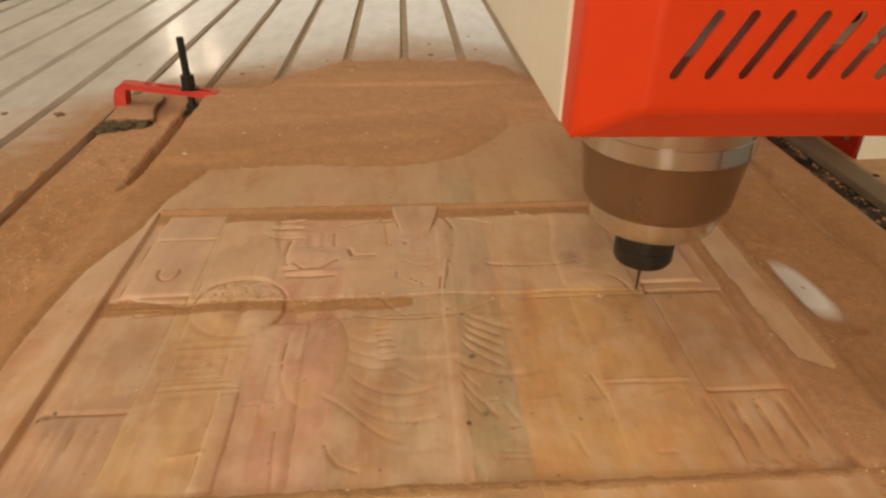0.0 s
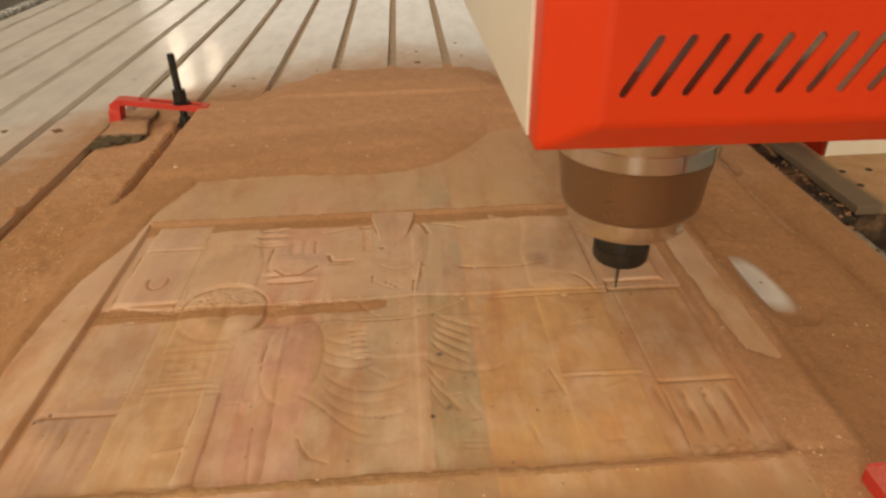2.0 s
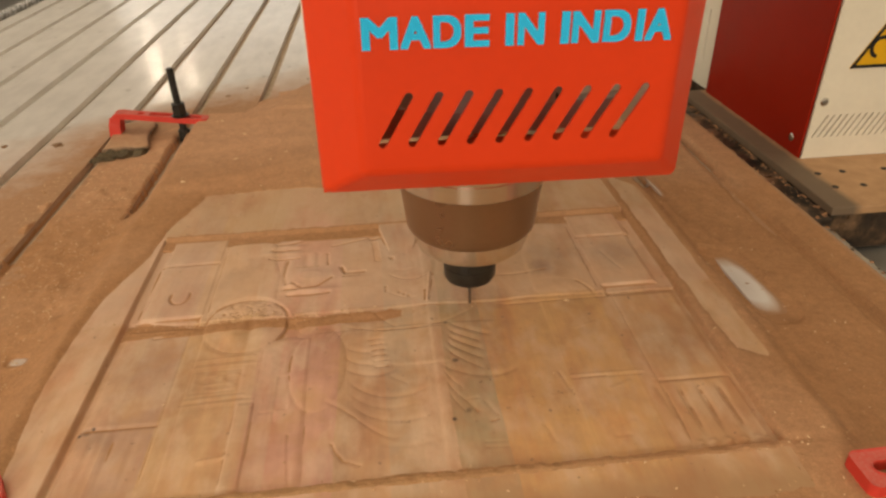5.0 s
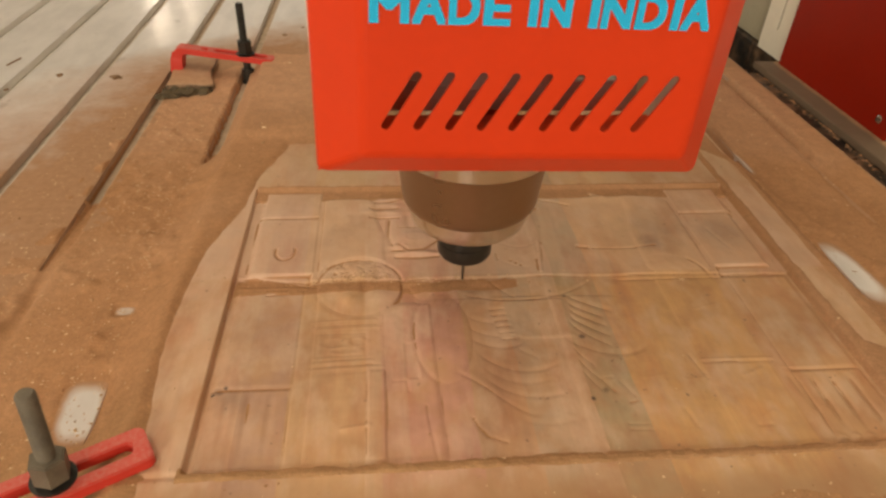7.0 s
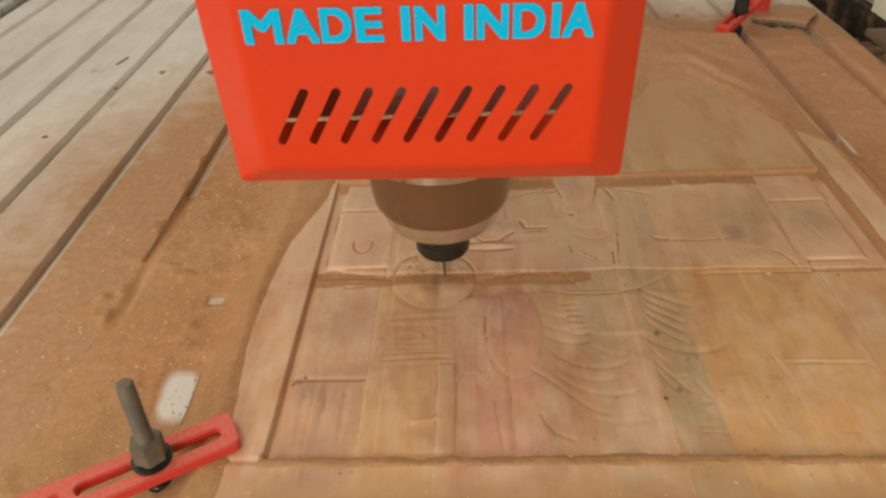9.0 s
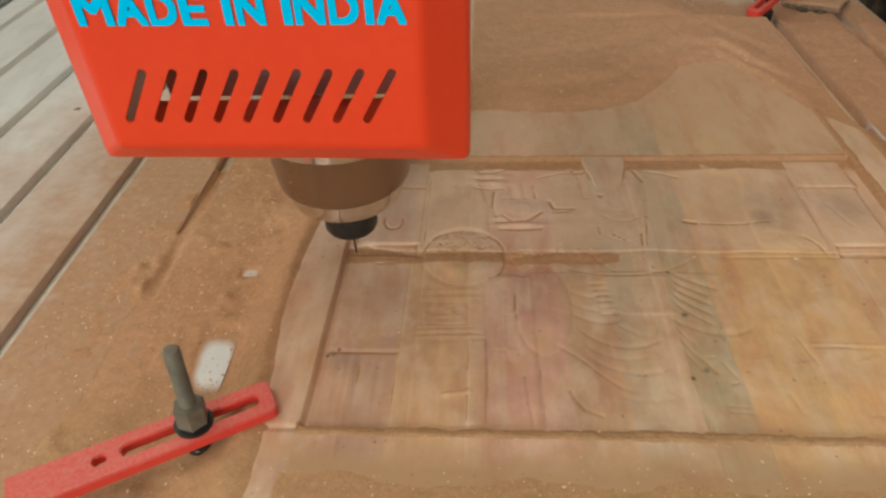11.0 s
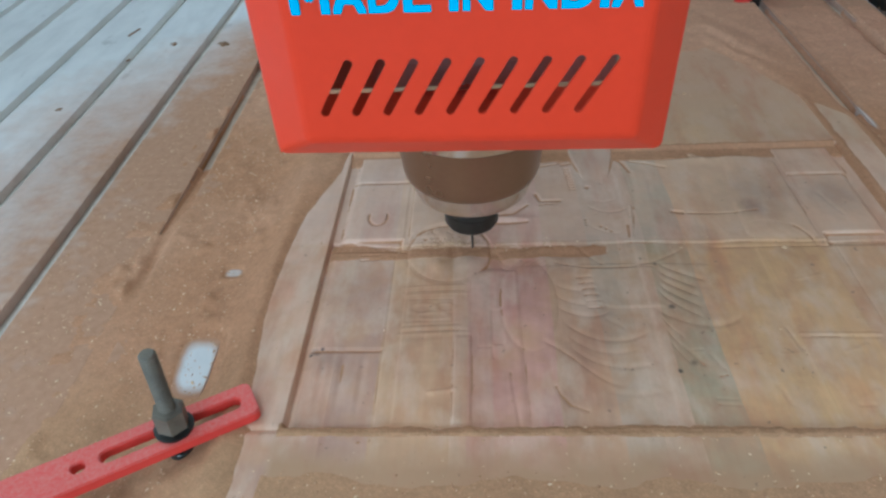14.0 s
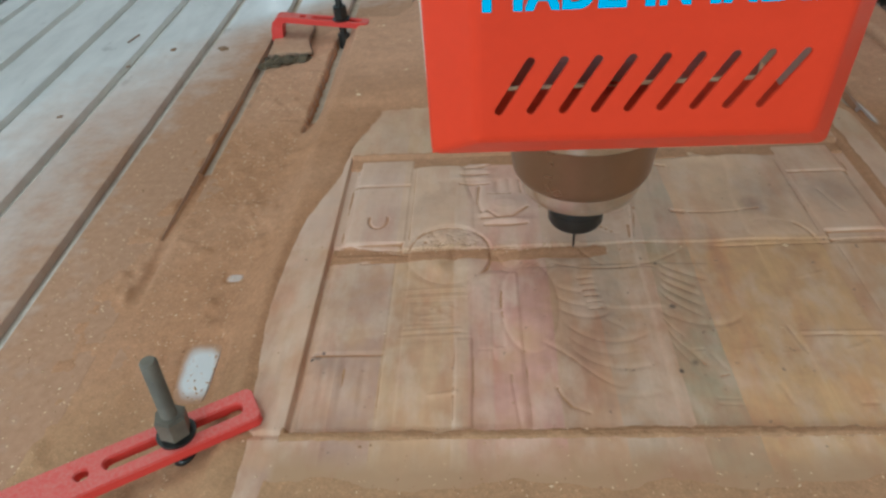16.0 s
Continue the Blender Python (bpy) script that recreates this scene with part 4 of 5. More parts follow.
def relief(x, y):
    """Height of the carving above its ground, in metres."""
    soft = 0.7 + 0.6 * fractal(x, y, 0.03, 77, 3)
    right = x > 0
    h = np.maximum(piers(x, y), columns(x, y))
    rose, disc, ring = roundels(x, y)
    h = h * (1 - disc) + rose * disc - ring
    # the low field between column and drape, with a slot-like recess
    h = np.maximum(h, 0.0030 * inside(x, -0.150, -0.09, 0.006) * inside(y, -0.203, -0.028, 0.006))
    h = np.maximum(h, 0.0024 * inside(x, 0.07, 0.21, 0.004) * inside(y, -0.203, 0.0, 0.004))
    h = h - 0.0007 * inside(x, -0.1175, -0.1065, 0.0022) * inside(y, -0.1225, -0.081, 0.002)
    h = h + 0.0003 * stroke(x, y, -0.1055, -0.122, -0.110, -0.081, 0.0018) + cut(x, y, [(-0.128, -0.1245), (-0.117, -0.1245), (-0.116, -0.136)], 0.0016, 0.0014)
    h = h + cut(x, y, [(-0.103, -0.152), (-0.1005, -0.178), (-0.098, -0.202)], 0.0014, 0.0015)
    # the draped middle form and the upper body
    body = np.clip(1 - (x / 0.106) ** 2 - (np.clip(-0.03 - y, 0, 1) / 0.36) ** 2, 0, 1)
    h = np.maximum(h, 0.0044 * np.sqrt(body) * (1 - sstep(-0.028, -0.012, y)))
    torso = np.clip(1 - (np.abs(x) / 0.115) ** 2.6 - (np.abs(y - 0.05) / 0.112) ** 3, 0, 1)
    h = np.maximum(h, 0.0040 * torso ** 0.4)
    # the big smooth knee on the left with gathers running into it
    knee = np.clip(1 - ((x + 0.083) / 0.025) ** 2 - ((y + 0.073) / 0.056) ** 2, 0, 1)
    h = h + 0.0030 * knee ** 0.8
    h = h - 0.0004 * ridge(np.hypot((x + 0.0835) / 0.0262, (y + 0.0725) / 0.0578) - 1, 0.06) * sstep(-0.08, -0.098, x)
    for k in range(5):
        px = (-0.0985 + 0.0075 * k, -0.088 + 0.0068 * k, -0.0755 + 0.0055 * k)
        h = h + fold(x, y, px, (-0.034 - 0.002 * k, -0.022 - 0.001 * k, -0.0145 - 0.0012 * k), 0.0012, 0.0012, 0.0013, 0.0028)
    # sagging folds of the drape
    for px, py, deep in (((-0.059, -0.048, -0.034), (-0.051, -0.057, -0.060), 0.0016), ((-0.060, -0.046, -0.032), (-0.065, -0.0745, -0.077), 0.0019), ((-0.060, -0.045, -0.030, -0.013), (-0.0795, -0.0885, -0.0915, -0.085), 0.0020),
                         ((-0.056, -0.036, -0.012, 0.016), (-0.098, -0.1145, -0.120, -0.109), 0.0022), ((-0.055, -0.04, -0.02, 0.004), (-0.112, -0.126, -0.133, -0.129), 0.0012), ((-0.053, -0.034, -0.014, 0.012), (-0.126, -0.142, -0.148, -0.144), 0.0019),
                         ((-0.03, -0.01, 0.012), (-0.171, -0.175, -0.172), 0.0012), ((-0.02, -0.012, -0.004), (-0.095, -0.1, -0.106), 0.0014)):
        h = h + fold(x, y, px, py, 1.25 * deep * soft, 0.75 * deep * soft, 0.0018, 0.0052)
    # the swept hem and a small curl under it
    h = h + fold(x, y, (-0.078, -0.064, -0.052, -0.034, -0.012), (-0.1185, -0.124, -0.140, -0.1555, -0.166), 0.0028, 0.0012, 0.0017, 0.004)
    h = h + cut(x, y, [(-0.068, -0.166), (-0.0655, -0.1735), (-0.0585, -0.184), (-0.046, -0.190)], 0.0017, 0.0018)
    # the foot: a plain block with toes
    h = h + 0.0008 * inside(x, -0.0315, 0.034, 0.0034) * inside(y, -0.0815 + 0.006 * sstep(-0.01, -0.028, x), -0.0305, 0.0018)
    for k in range(6):
        tx, ty = -0.0345 + 0.0012 * k, -0.0385 - 0.0078 * k
        h = h + 0.0004 * np.exp(-((x - tx - 0.003) / 0.0055) ** 2 - ((y - ty) / 0.0026) ** 2) - 0.0006 * stroke(x, y, tx - 0.003, ty - 0.004, tx + 0.008, ty - 0.0035, 0.0011)
    # swags hanging over it
    h = h + fold(x, y, (-0.068, -0.05, -0.02, 0.012, 0.034, 0.052, 0.072), (-0.0125, -0.0250, -0.0275, -0.0270, -0.0230, -0.0120, 0.0015), 0.0030, 0.0008, 0.0014, 0.003)
    h = h + fold(x, y, (-0.033, -0.026, -0.018, -0.010), (0.002, -0.009, -0.0185, -0.0255), 0.0022, 0.0012, 0.0022, 0.003)
    h = h - 0.0020 * np.exp(-((x + 0.05) / 0.018) ** 2 - ((y + 0.008) / 0.007) ** 2)
    # a fan of folds on the right of the foot
    for k, (px, py) in enumerate((((0.038, 0.05, 0.064, 0.078), (-0.026, -0.033, -0.041, -0.0455)), ((0.037, 0.048, 0.066), (-0.036, -0.044, -0.055)), ((0.036, 0.048, 0.067), (-0.0455, -0.0555, -0.067)),
                                  ((0.034, 0.046, 0.066), (-0.055, -0.066, -0.080)), ((0.032, 0.046, 0.064), (-0.064, -0.079, -0.093)), ((0.022, 0.037, 0.059, 0.082, 0.1), (-0.083, -0.0925, -0.1025, -0.100, -0.0885)))):
        h = h + fold(x, y, px, py, 0.0042 * soft, 0.0018 * soft, 0.0022, 0.0052)
    for px, py in (((0.028, 0.034, 0.042), (-0.094, -0.106, -0.116)), ((0.029, 0.035, 0.043), (-0.108, -0.121, -0.131)), ((0.030, 0.036, 0.041), (-0.123, -0.136, -0.144))):
        h = h + fold(x, y, px, py, 0.0020, 0.0014, 0.0018, 0.0042)
    for p0, p1, w, deep in (((0.044, -0.133), (0.0505, -0.145), 0.0022, 0.0026), ((0.041, -0.1305), (0.052, -0.1295), 0.0013, 0.0014), ((0.058, -0.1345), (0.0665, -0.152), 0.0020, 0.0012), ((0.060, -0.157), (0.066, -0.1555), 0.0016, 0.0016),
                            ((0.052, -0.178), (0.0665, -0.1785), 0.0011, 0.0012), ((0.052, -0.1835), (0.068, -0.184), 0.0011, 0.0012)):
        h = h + cut(x, y, [p0, p1], w, deep)
    # the long straight edge beside the foot, from the far side to the near one
    h = h + 0.0006 * sstep(0.0185, 0.0225, x) * (1 - sstep(0.024, 0.034, x)) * inside(y, -0.2, 0.12, 0.006)
    return h + upper(x, y)


def upper(x, y):
    """What stands above the tool's line: hands, arm, chest with beads, and cuts on the right."""
    h = np.zeros_like(x)
    # fingers and a clenched hand holding a rod
    for cx, cy, wx, wy, up in ((-0.133, 0.1235, 0.016, 0.0042, 0.0034), (-0.131, 0.1385, 0.015, 0.0040, 0.0028), (-0.121, 0.151, 0.014, 0.0046, 0.0032), (-0.108, 0.158, 0.010, 0.0040, 0.0030), (-0.137, 0.154, 0.006, 0.0032, 0.0022),
                               (-0.100, 0.073, 0.021, 0.013, 0.0046), (-0.1195, 0.0575, 0.0085, 0.0036, 0.0030), (-0.101, 0.0465, 0.021, 0.0036, 0.0036), (-0.122, 0.092, 0.010, 0.016, 0.0012),
                               (-0.055, 0.083, 0.014, 0.006, -0.0006), (-0.058, 0.0645, 0.015, 0.006, 0.0012), (-0.06, 0.045, 0.022, 0.016, 0.0010), (-0.078, 0.125, 0.014, 0.012, 0.0012)):
        h = h + 0.85 * up * np.exp(-((x - cx) / wx) ** 2 - ((y - cy) / wy) ** 2)
    for points, w, deep in (([(-0.147, 0.1325), (-0.132, 0.1315), (-0.117, 0.1325)], 0.0013, 0.0026), ([(-0.147, 0.1135), (-0.13, 0.113), (-0.116, 0.1140)], 0.0014, 0.0028), ([(-0.141, 0.146), (-0.128, 0.1445), (-0.108, 0.152)], 0.0013, 0.0024),
                            ([(-0.127, 0.108), (-0.129, 0.08), (-0.125, 0.062)], 0.0024, 0.0018), ([(-0.118, 0.062), (-0.108, 0.0535), (-0.092, 0.055), (-0.077, 0.068)], 0.0018, 0.0026), ([(-0.121, 0.041), (-0.1, 0.0395), (-0.079, 0.041)], 0.0017, 0.0026),
                            ([(-0.125, 0.052), (-0.112, 0.0515)], 0.0012, 0.0016), ([(-0.107, 0.118), (-0.106, 0.098)], 0.0042, 0.0018), ([(-0.094, 0.12), (-0.0935, 0.097)], 0.0030, 0.0014), ([(-0.118, 0.0945), (-0.092, 0.0945)], 0.0010, 0.0009),
                            ([(-0.083, 0.118), (-0.082, 0.096)], 0.0016, 0.0014), ([(-0.067, 0.088), (-0.063, 0.0765), (-0.043, 0.0755)], 0.0022, 0.0034), ([(-0.064, 0.0675), (-0.045, 0.0705)], 0.0012, 0.0014),
                            ([(-0.078, 0.134), (-0.058, 0.142), (-0.038, 0.1475), (-0.026, 0.164)], 0.0013, 0.0026), ([(-0.034, 0.145), (-0.022, 0.1475)], 0.0024, 0.0032)):
        h = h + cut(x, y, points, w, deep, 0.7)
    # beads down the chest
    for k in range(9):
        h = h - 0.0018 * stroke(x, y, -0.0325 + 0.0004 * k, 0.136 - 0.005 * k, -0.0275 + 0.0004 * k, 0.1355 - 0.005 * k, 0.0011)
    for k in range(6):
        h = h - 0.0014 * ridge(np.hypot(x + 0.0195 - 0.0045 * k * (k > 2), y - 0.042 + 0.0038 * k), 0.0013)
    # hanging arcs below the block left uncut
    h = h + fold(x, y, (-0.017, -0.004, 0.012, 0.028), (0.067, 0.0565, 0.0545, 0.062), 0.0024, 0.0012, 0.0013, 0.004)
    h = h + fold(x, y, (-0.010, 0.004, 0.016), (0.0745, 0.0715, 0.077), 0.0014, 0.0012, 0.0014, 0.003)
    h = h + fold(x, y, (-0.017, -0.006, 0.004, 0.012), (0.031, 0.0235, 0.0195, 0.021), 0.0017, 0.0008, 0.0012, 0.003)
    h = h - 0.003 * ridge(np.hypot(x + 0.0115, y - 0.0985), 0.0022) - 0.0014 * ridge(np.hypot(x - 0.004, y - 0.106), 0.0016)
    # the block left uncut, running out from the far margin, and its shoulders
    h = h + cut(x, y, [(0.024, 0.158), (0.033, 0.1465), (0.0385, 0.128)], 0.0019, 0.0034, 0.7) + cut(x, y, [(0.042, 0.1485), (0.06, 0.1435), (0.078, 0.135)], 0.0014, 0.0030, 0.7)
    h = h + cut(x, y, [(0.039, 0.128), (0.0385, 0.095), (0.032, 0.06)], 0.0030, 0.0016) + 0.0014 * stroke(x, y, 0.0215, 0.012, 0.028, 0.062, 0.0013)
    # on the right: a rough lump, a long scribed line and the bracket at its end
    h = h + 0.0028 * np.exp(-((x - 0.112) / 0.014) ** 2 - ((y - 0.158) / 0.010) ** 2) * (0.4 + 1.2 * fractal(x, y, 0.008, 95, 3))
    h = h + 0.0022 * np.exp(-((x - 0.132) / 0.022) ** 2 - ((y - 0.150) / 0.008) ** 2) * (0.4 + 1.2 * fractal(x, y, 0.008, 97, 3))
    h = h + cut(x, y, [(0.084, 0.0505), (0.11, 0.0495), (0.152, 0.0520)], 0.0014, 0.0020, 0.4) + cut(x, y, [(0.069, 0.0535), (0.0785, 0.0515)], 0.0022, 0.0028, 0.9)
    # lightly scribed lines on the near right field, still shallow
    for x0, y0, x1, y1, w, up in ((0.136, -0.1125, 0.199, -0.1135, 0.0013, 0.0019), (0.137, -0.116, 0.198, -0.117, 0.0015, -0.0009), (0.205, -0.1245, 0.243, -0.1255, 0.0013, 0.0011), (0.166, -0.1325, 0.174, -0.130, 0.0022, 0.0014), (0.174, -0.130, 0.184, -0.1255, 0.0024, 0.0016),
                                  (0.128, -0.106, 0.134, -0.134, 0.0018, -0.0012), (0.205, -0.136, 0.2085, -0.168, 0.0034, -0.0017), (0.08, -0.131, 0.1, -0.128, 0.002, 0.0009), (0.115, -0.1345, 0.135, -0.1325, 0.0017, 0.0010),
                                  (0.158, -0.178, 0.172, -0.1715, 0.0026, 0.0013), (0.155, -0.184, 0.165, -0.1835, 0.002, -0.0012), (0.157, -0.0475, 0.178, -0.0415, 0.0016, 0.0012), (0.102, -0.165, 0.106, -0.183, 0.002, -0.0008)):
        h = h + np.where(up > 0, 0.28, 0.6) * up * stroke(x, y, x0, y0, x1, y1, w)
    return h


def board_height(x, y):
    cut_in = inside(x, -0.2760, 0.2770, 0.0014) * inside(y, -0.2065, 0.1735, 0.0016)
    # the finishing tool has passed over what lies this side of its line
    line = 0.006 + 0.009 * sstep(-0.19, -0.26, x) + 0.0008 * np.sin(x * 60) + 0.001 * (fractal(x, y, 0.01, 33, 2) - 0.5)
    done = 1 - sstep(-0.0012, 0.0012, y - line)
    ground = 0.0148 + 0.0014 * (1 - done)
    floor = np.minimum(ground + relief(x, y), 0.0222)
    floor = floor + 0.00016 * ridge(y - line, 0.0013) * sstep(0.04, 0.08, x) - 0.0004 * ridge(y - line + 0.005, 0.0042) * sstep(0.0, -0.05, x)
    floor = floor + 0.0004 * (fractal(x, y, 0.012, 31, 3) - 0.5)
    margin = 0.0218 + 0.0006 * (fractal(x, y, 0.05, 41, 3) - 0.5)
    # the block left uncut runs into the far margin
    lean = np.clip(0.165 - y, 0, 0.08)
    bridge = inside(x, -0.026 + 0.2 * lean, 0.026 - 0.22 * lean, 0.0022) * sstep(0.098, 0.103, y + 0.004 * np.sin(x * 300))
    floor = np.maximum(floor, bridge * (0.0196 + (margin - 0.0196) * sstep(0.1, 0.15, y)))
    z = margin * (1 - cut_in) + floor * cut_in
    return z - 0.002 * ridge(y + 0.2085, 0.0025) * (1 - cut_in)


def carved_board():
    xs = np.concatenate([np.arange(BX0, -0.28, STEP), np.arange(-0.28, 0.28, FINE), np.arange(0.28, BX1, STEP), [BX1]])
    ys = np.concatenate([np.arange(BY0, -0.216, STEP), np.arange(-0.216, 0.178, FINE), np.arange(0.178, BY1, STEP * 3), [BY1]])
    gx, gy = np.meshgrid(xs, ys)
    z = board_height(gx, gy)
    ob = sheet("carved_board", xs, ys, z, "wood")
    # skirt down to the bed
    bm = bmesh.new()
    bm.from_mesh(ob.data)
    rim = [e for e in bm.edges if e.is_boundary]
    up = bmesh.ops.extrude_edge_only(bm, edges=rim)
    for v in up["geom"]:
        if isinstance(v, bmesh.types.BMVert):
            v.co.z = 0.0005
    bmesh.ops.recalc_face_normals(bm, faces=bm.faces)
    bm.to_mesh(ob.data)
    bm.free()
    tagged(ob, "glued pinkish wooden board with a half-finished relief carving", "carved board")


carved_board()


# ---- sawdust ----
def slot_offset(x):
    x = x - SLOT_SHIFT * (x > 0.29)
    k = np.round((x - SLOT0) / PITCH)
    return np.abs(x - SLOT0 - k * PITCH)


def dust_depth(x, y):
    """Depth of the sawdust over what it lies on; below zero there is none."""
    n1, n2, n3 = fractal(x, y, 0.16, 3), fractal(x, y, 0.03, 9), fractal(x, y, 0.008, 15, 3)
    over = (x > BX0) & (x < BX1) & (y > BY0) & (y < BY1)
    # on the bed: thick beside the board, thinning to a film
    out = np.maximum(np.maximum(BX0 - x, x - BX1), 0)
    dx = np.maximum(BX0 - x, 0) / np.maximum(0.425 - 0.55 * np.maximum(y, 0) ** 2, 0.08)
    dy = np.maximum(y - 0.58, 0) / (0.12 + 0.12 * np.exp(-25 * x * x))
    d = np.hypot(dx, dy)
    bed = 0.0032 - 0.0085 * d + (0.0034 * (n1 - 0.5) + 0.003 * (n2 - 0.5)) * np.clip(1.15 - 1.8 * d, 0.15, 1) + 0.0008 * (n3 - 0.5)
    bed = np.where(d > 0.42, bed - 0.02 * (d - 0.42), bed)
    lumps = np.where(x > 0, 0.0012, 0.0032) * np.clip(n2 - 0.57, 0, 1) / 0.2 * np.clip(n1 + 0.2, 0, 1)
    bed = bed + lumps * (bed > -0.001)
    foot = np.hypot(out, np.maximum(y - BY1, 0) * 0.5)
    wide = np.where((x > 0) & (y > 0.2), 0.055 - 0.047 * sstep(0.2, 0.27, y), 0.055 - 0.029 * sstep(0.25, 0.33, y))
    bed = np.where(foot < wide, bed + 0.0225 * (1 - foot / wide) ** 2, bed)
    for cx, cy, rx, ry, lean in WIPED:
        u, v = x - cx - lean * (y - cy), y - cy
        e = (np.abs(u / rx) ** 4 + np.abs(v / ry) ** 4) ** 0.25 + 0.1 * (n2 - 0.5)
        bed = np.where(e < 1.6, np.minimum(bed, 0.005 * (e - 1.18)), bed)
    # slots: swept open far off, choked beside the board
    out = out + np.maximum(y - 0.62, 0)
    choke = (sstep(0.13, 0.0, out) + 0.8 * (n1 - 0.5)) * sstep(0.17, 0.12, out)
    open_y = np.where(x < 0, 0.28 + (x + 0.351) * 1.75, 0.265 + 0.35 * np.maximum(x - 0.35, 0) + 0.03 * (n2 - 0.5)) + 0.02 * (n2 - 0.5)
    free = sstep(-0.02, np.where(x < 0, 0.05 + 1.2 * np.clip(out - 0.06, 0, 0.1), 0.03), y - open_y) + sstep(0.16, 0.22, out)
    slot = (slot_offset(x) < SLOT_W / 2 - 0.002 * (n3 - 0.3) * (out < 0.25)) & ~((out < 0.16) & (x < 0) & (y < open_y - 0.01))
    fill = -0.0115 + 0.008 * np.clip(choke, 0, 1) * (1 - np.clip(free, 0, 1)) + 0.0095 * (1 - np.clip(free, 0, 1)) * sstep(0.19, 0.135, out)
    bed = np.where(slot, np.minimum(bed, fill + 0.0014 * (n3 - 0.5) + np.where(fill > -0.003, 0.002, 0)), bed)
    bed = bed - 0.0062 * ridge(x - 0.4560 - 0.02 * np.clip(y - 0.14, 0, 0.3), 0.0085) * sstep(0.06, 0.16, y + 0.05 * (n2 - 0.5))
    # on the board: a heap at the far end, drifts in the channels and on the margins
    edge = np.interp(x, [-0.32, -0.28, -0.15, -0.02, 0.023, 0.066, 0.107, 0.14, 0.2, 0.24, 0.28, 0.33], [0.255, 0.27, 0.285, 0.275, 0.283, 0.306, 0.355, 0.41, 0.425, 0.36, 0.26, 0.185]) + 0.03 * (n2 - 0.5) + 0.012 * (n1 - 0.5)
    crest = np.interp(x, [-0.3, -0.28, -0.218, -0.15, -0.01, 0.04, 0.095, 0.16, 0.213, 0.245, 0.27, 0.32], [0.30, 0.306, 0.316, 0.351, 0.365, 0.378, 0.449, 0.495, 0.485, 0.42, 0.38, 0.34]) + 0.012 * (n2 - 0.5)
    second = np.interp(x, [-0.3, 0.0, 0.147, 0.211, 0.243, 0.3], [0.42, 0.47, 0.548, 0.568, 0.512, 0.46]) + 0.02 * (n2 - 0.5)
    heap = -0.0008 + 0.0058 * sstep(0.0, 0.045, y - edge) + 0.0048 * sstep(-0.016, 0.014, y - crest) - 0.0034 * sstep(0.018, 0.09, y - crest) + 0.0026 * sstep(-0.014, 0.014, y - second) - 0.0018 * sstep(0.02, 0.1, y - second) + 0.003 * (n1 - 0.5) + 0.0025 * (n2 - 0.5) + 0.0006 * (n3 - 0.5)
    heap = -0.0008 + (heap + 0.0008) * (1 - 0.75 * sstep(0.235, 0.315, x))
    top = np.where(y > edge, heap, -0.004)
    wob = 0.004 * (n2 - 0.5) + 0.006 * (n1 - 0.5)
    xl = np.interp(y, [-0.222, -0.171, -0.111, -0.04, 0.055, 0.137, 0.2, 0.273], [-0.3, -0.307, -0.314, -0.32, -0.308, -0.281, -0.276, -0.25]) + wob
    strip_l = 0.0034 * sstep(0.002, -0.012, x - xl) - 0.0008 + 0.001 * (n3 - 0.5)
    # on the right margin dust lies along the cut, and all over its near end
    xr = np.interp(y, [-0.13, -0.1, 0.03, 0.125, 0.2, 0.25], [0.33, 0.289, 0.285, 0.285, 0.285, 0.285]) + wob
    strip_r = 0.0022 * sstep(0.003, -0.004, x - xr) - 0.0007 + 0.0012 * (n3 - 0.5)
    top = np.where((x < -0.278 + 0.03 * sstep(0.19, 0.23, y)) & (y < edge + 0.03), np.maximum(top, strip_l), top)
    top = np.where((x > 0.277) & (y < edge + 0.03), np.maximum(top, strip_r), top)
    band = 0.0016 * inside(y, -0.35, -0.252 + 0.016 * (fractal(x, 0 * x, 0.05, 61, 3) - 0.5) + 0.004 * (n3 - 0.5), 0.016) * (n2 + 0.5) - 0.0006
    top = np.maximum(top, np.where((y < -0.225) & (x > -0.284), band, -0.004))
    # past the far end the heap runs out on the bed
    back = 0.88 - 3.6 * np.clip(np.abs(x + 0.005) - 0.12, 0, 1) ** 1.5 + 0.02 * (n2 - 0.5)
    spill = np.where((x > BX0 - 0.05) & (x < BX1 + 0.05), 0.034 * sstep(-0.02, 0.24, back - y) ** 1.2 + 0.003 * (n2 - 0.5) - 0.0012, bed)
    spill = np.where(y > back, -0.02, spill)
    return np.where(over, top, np.where(y >= BY1, np.maximum(bed, spill), bed)), over


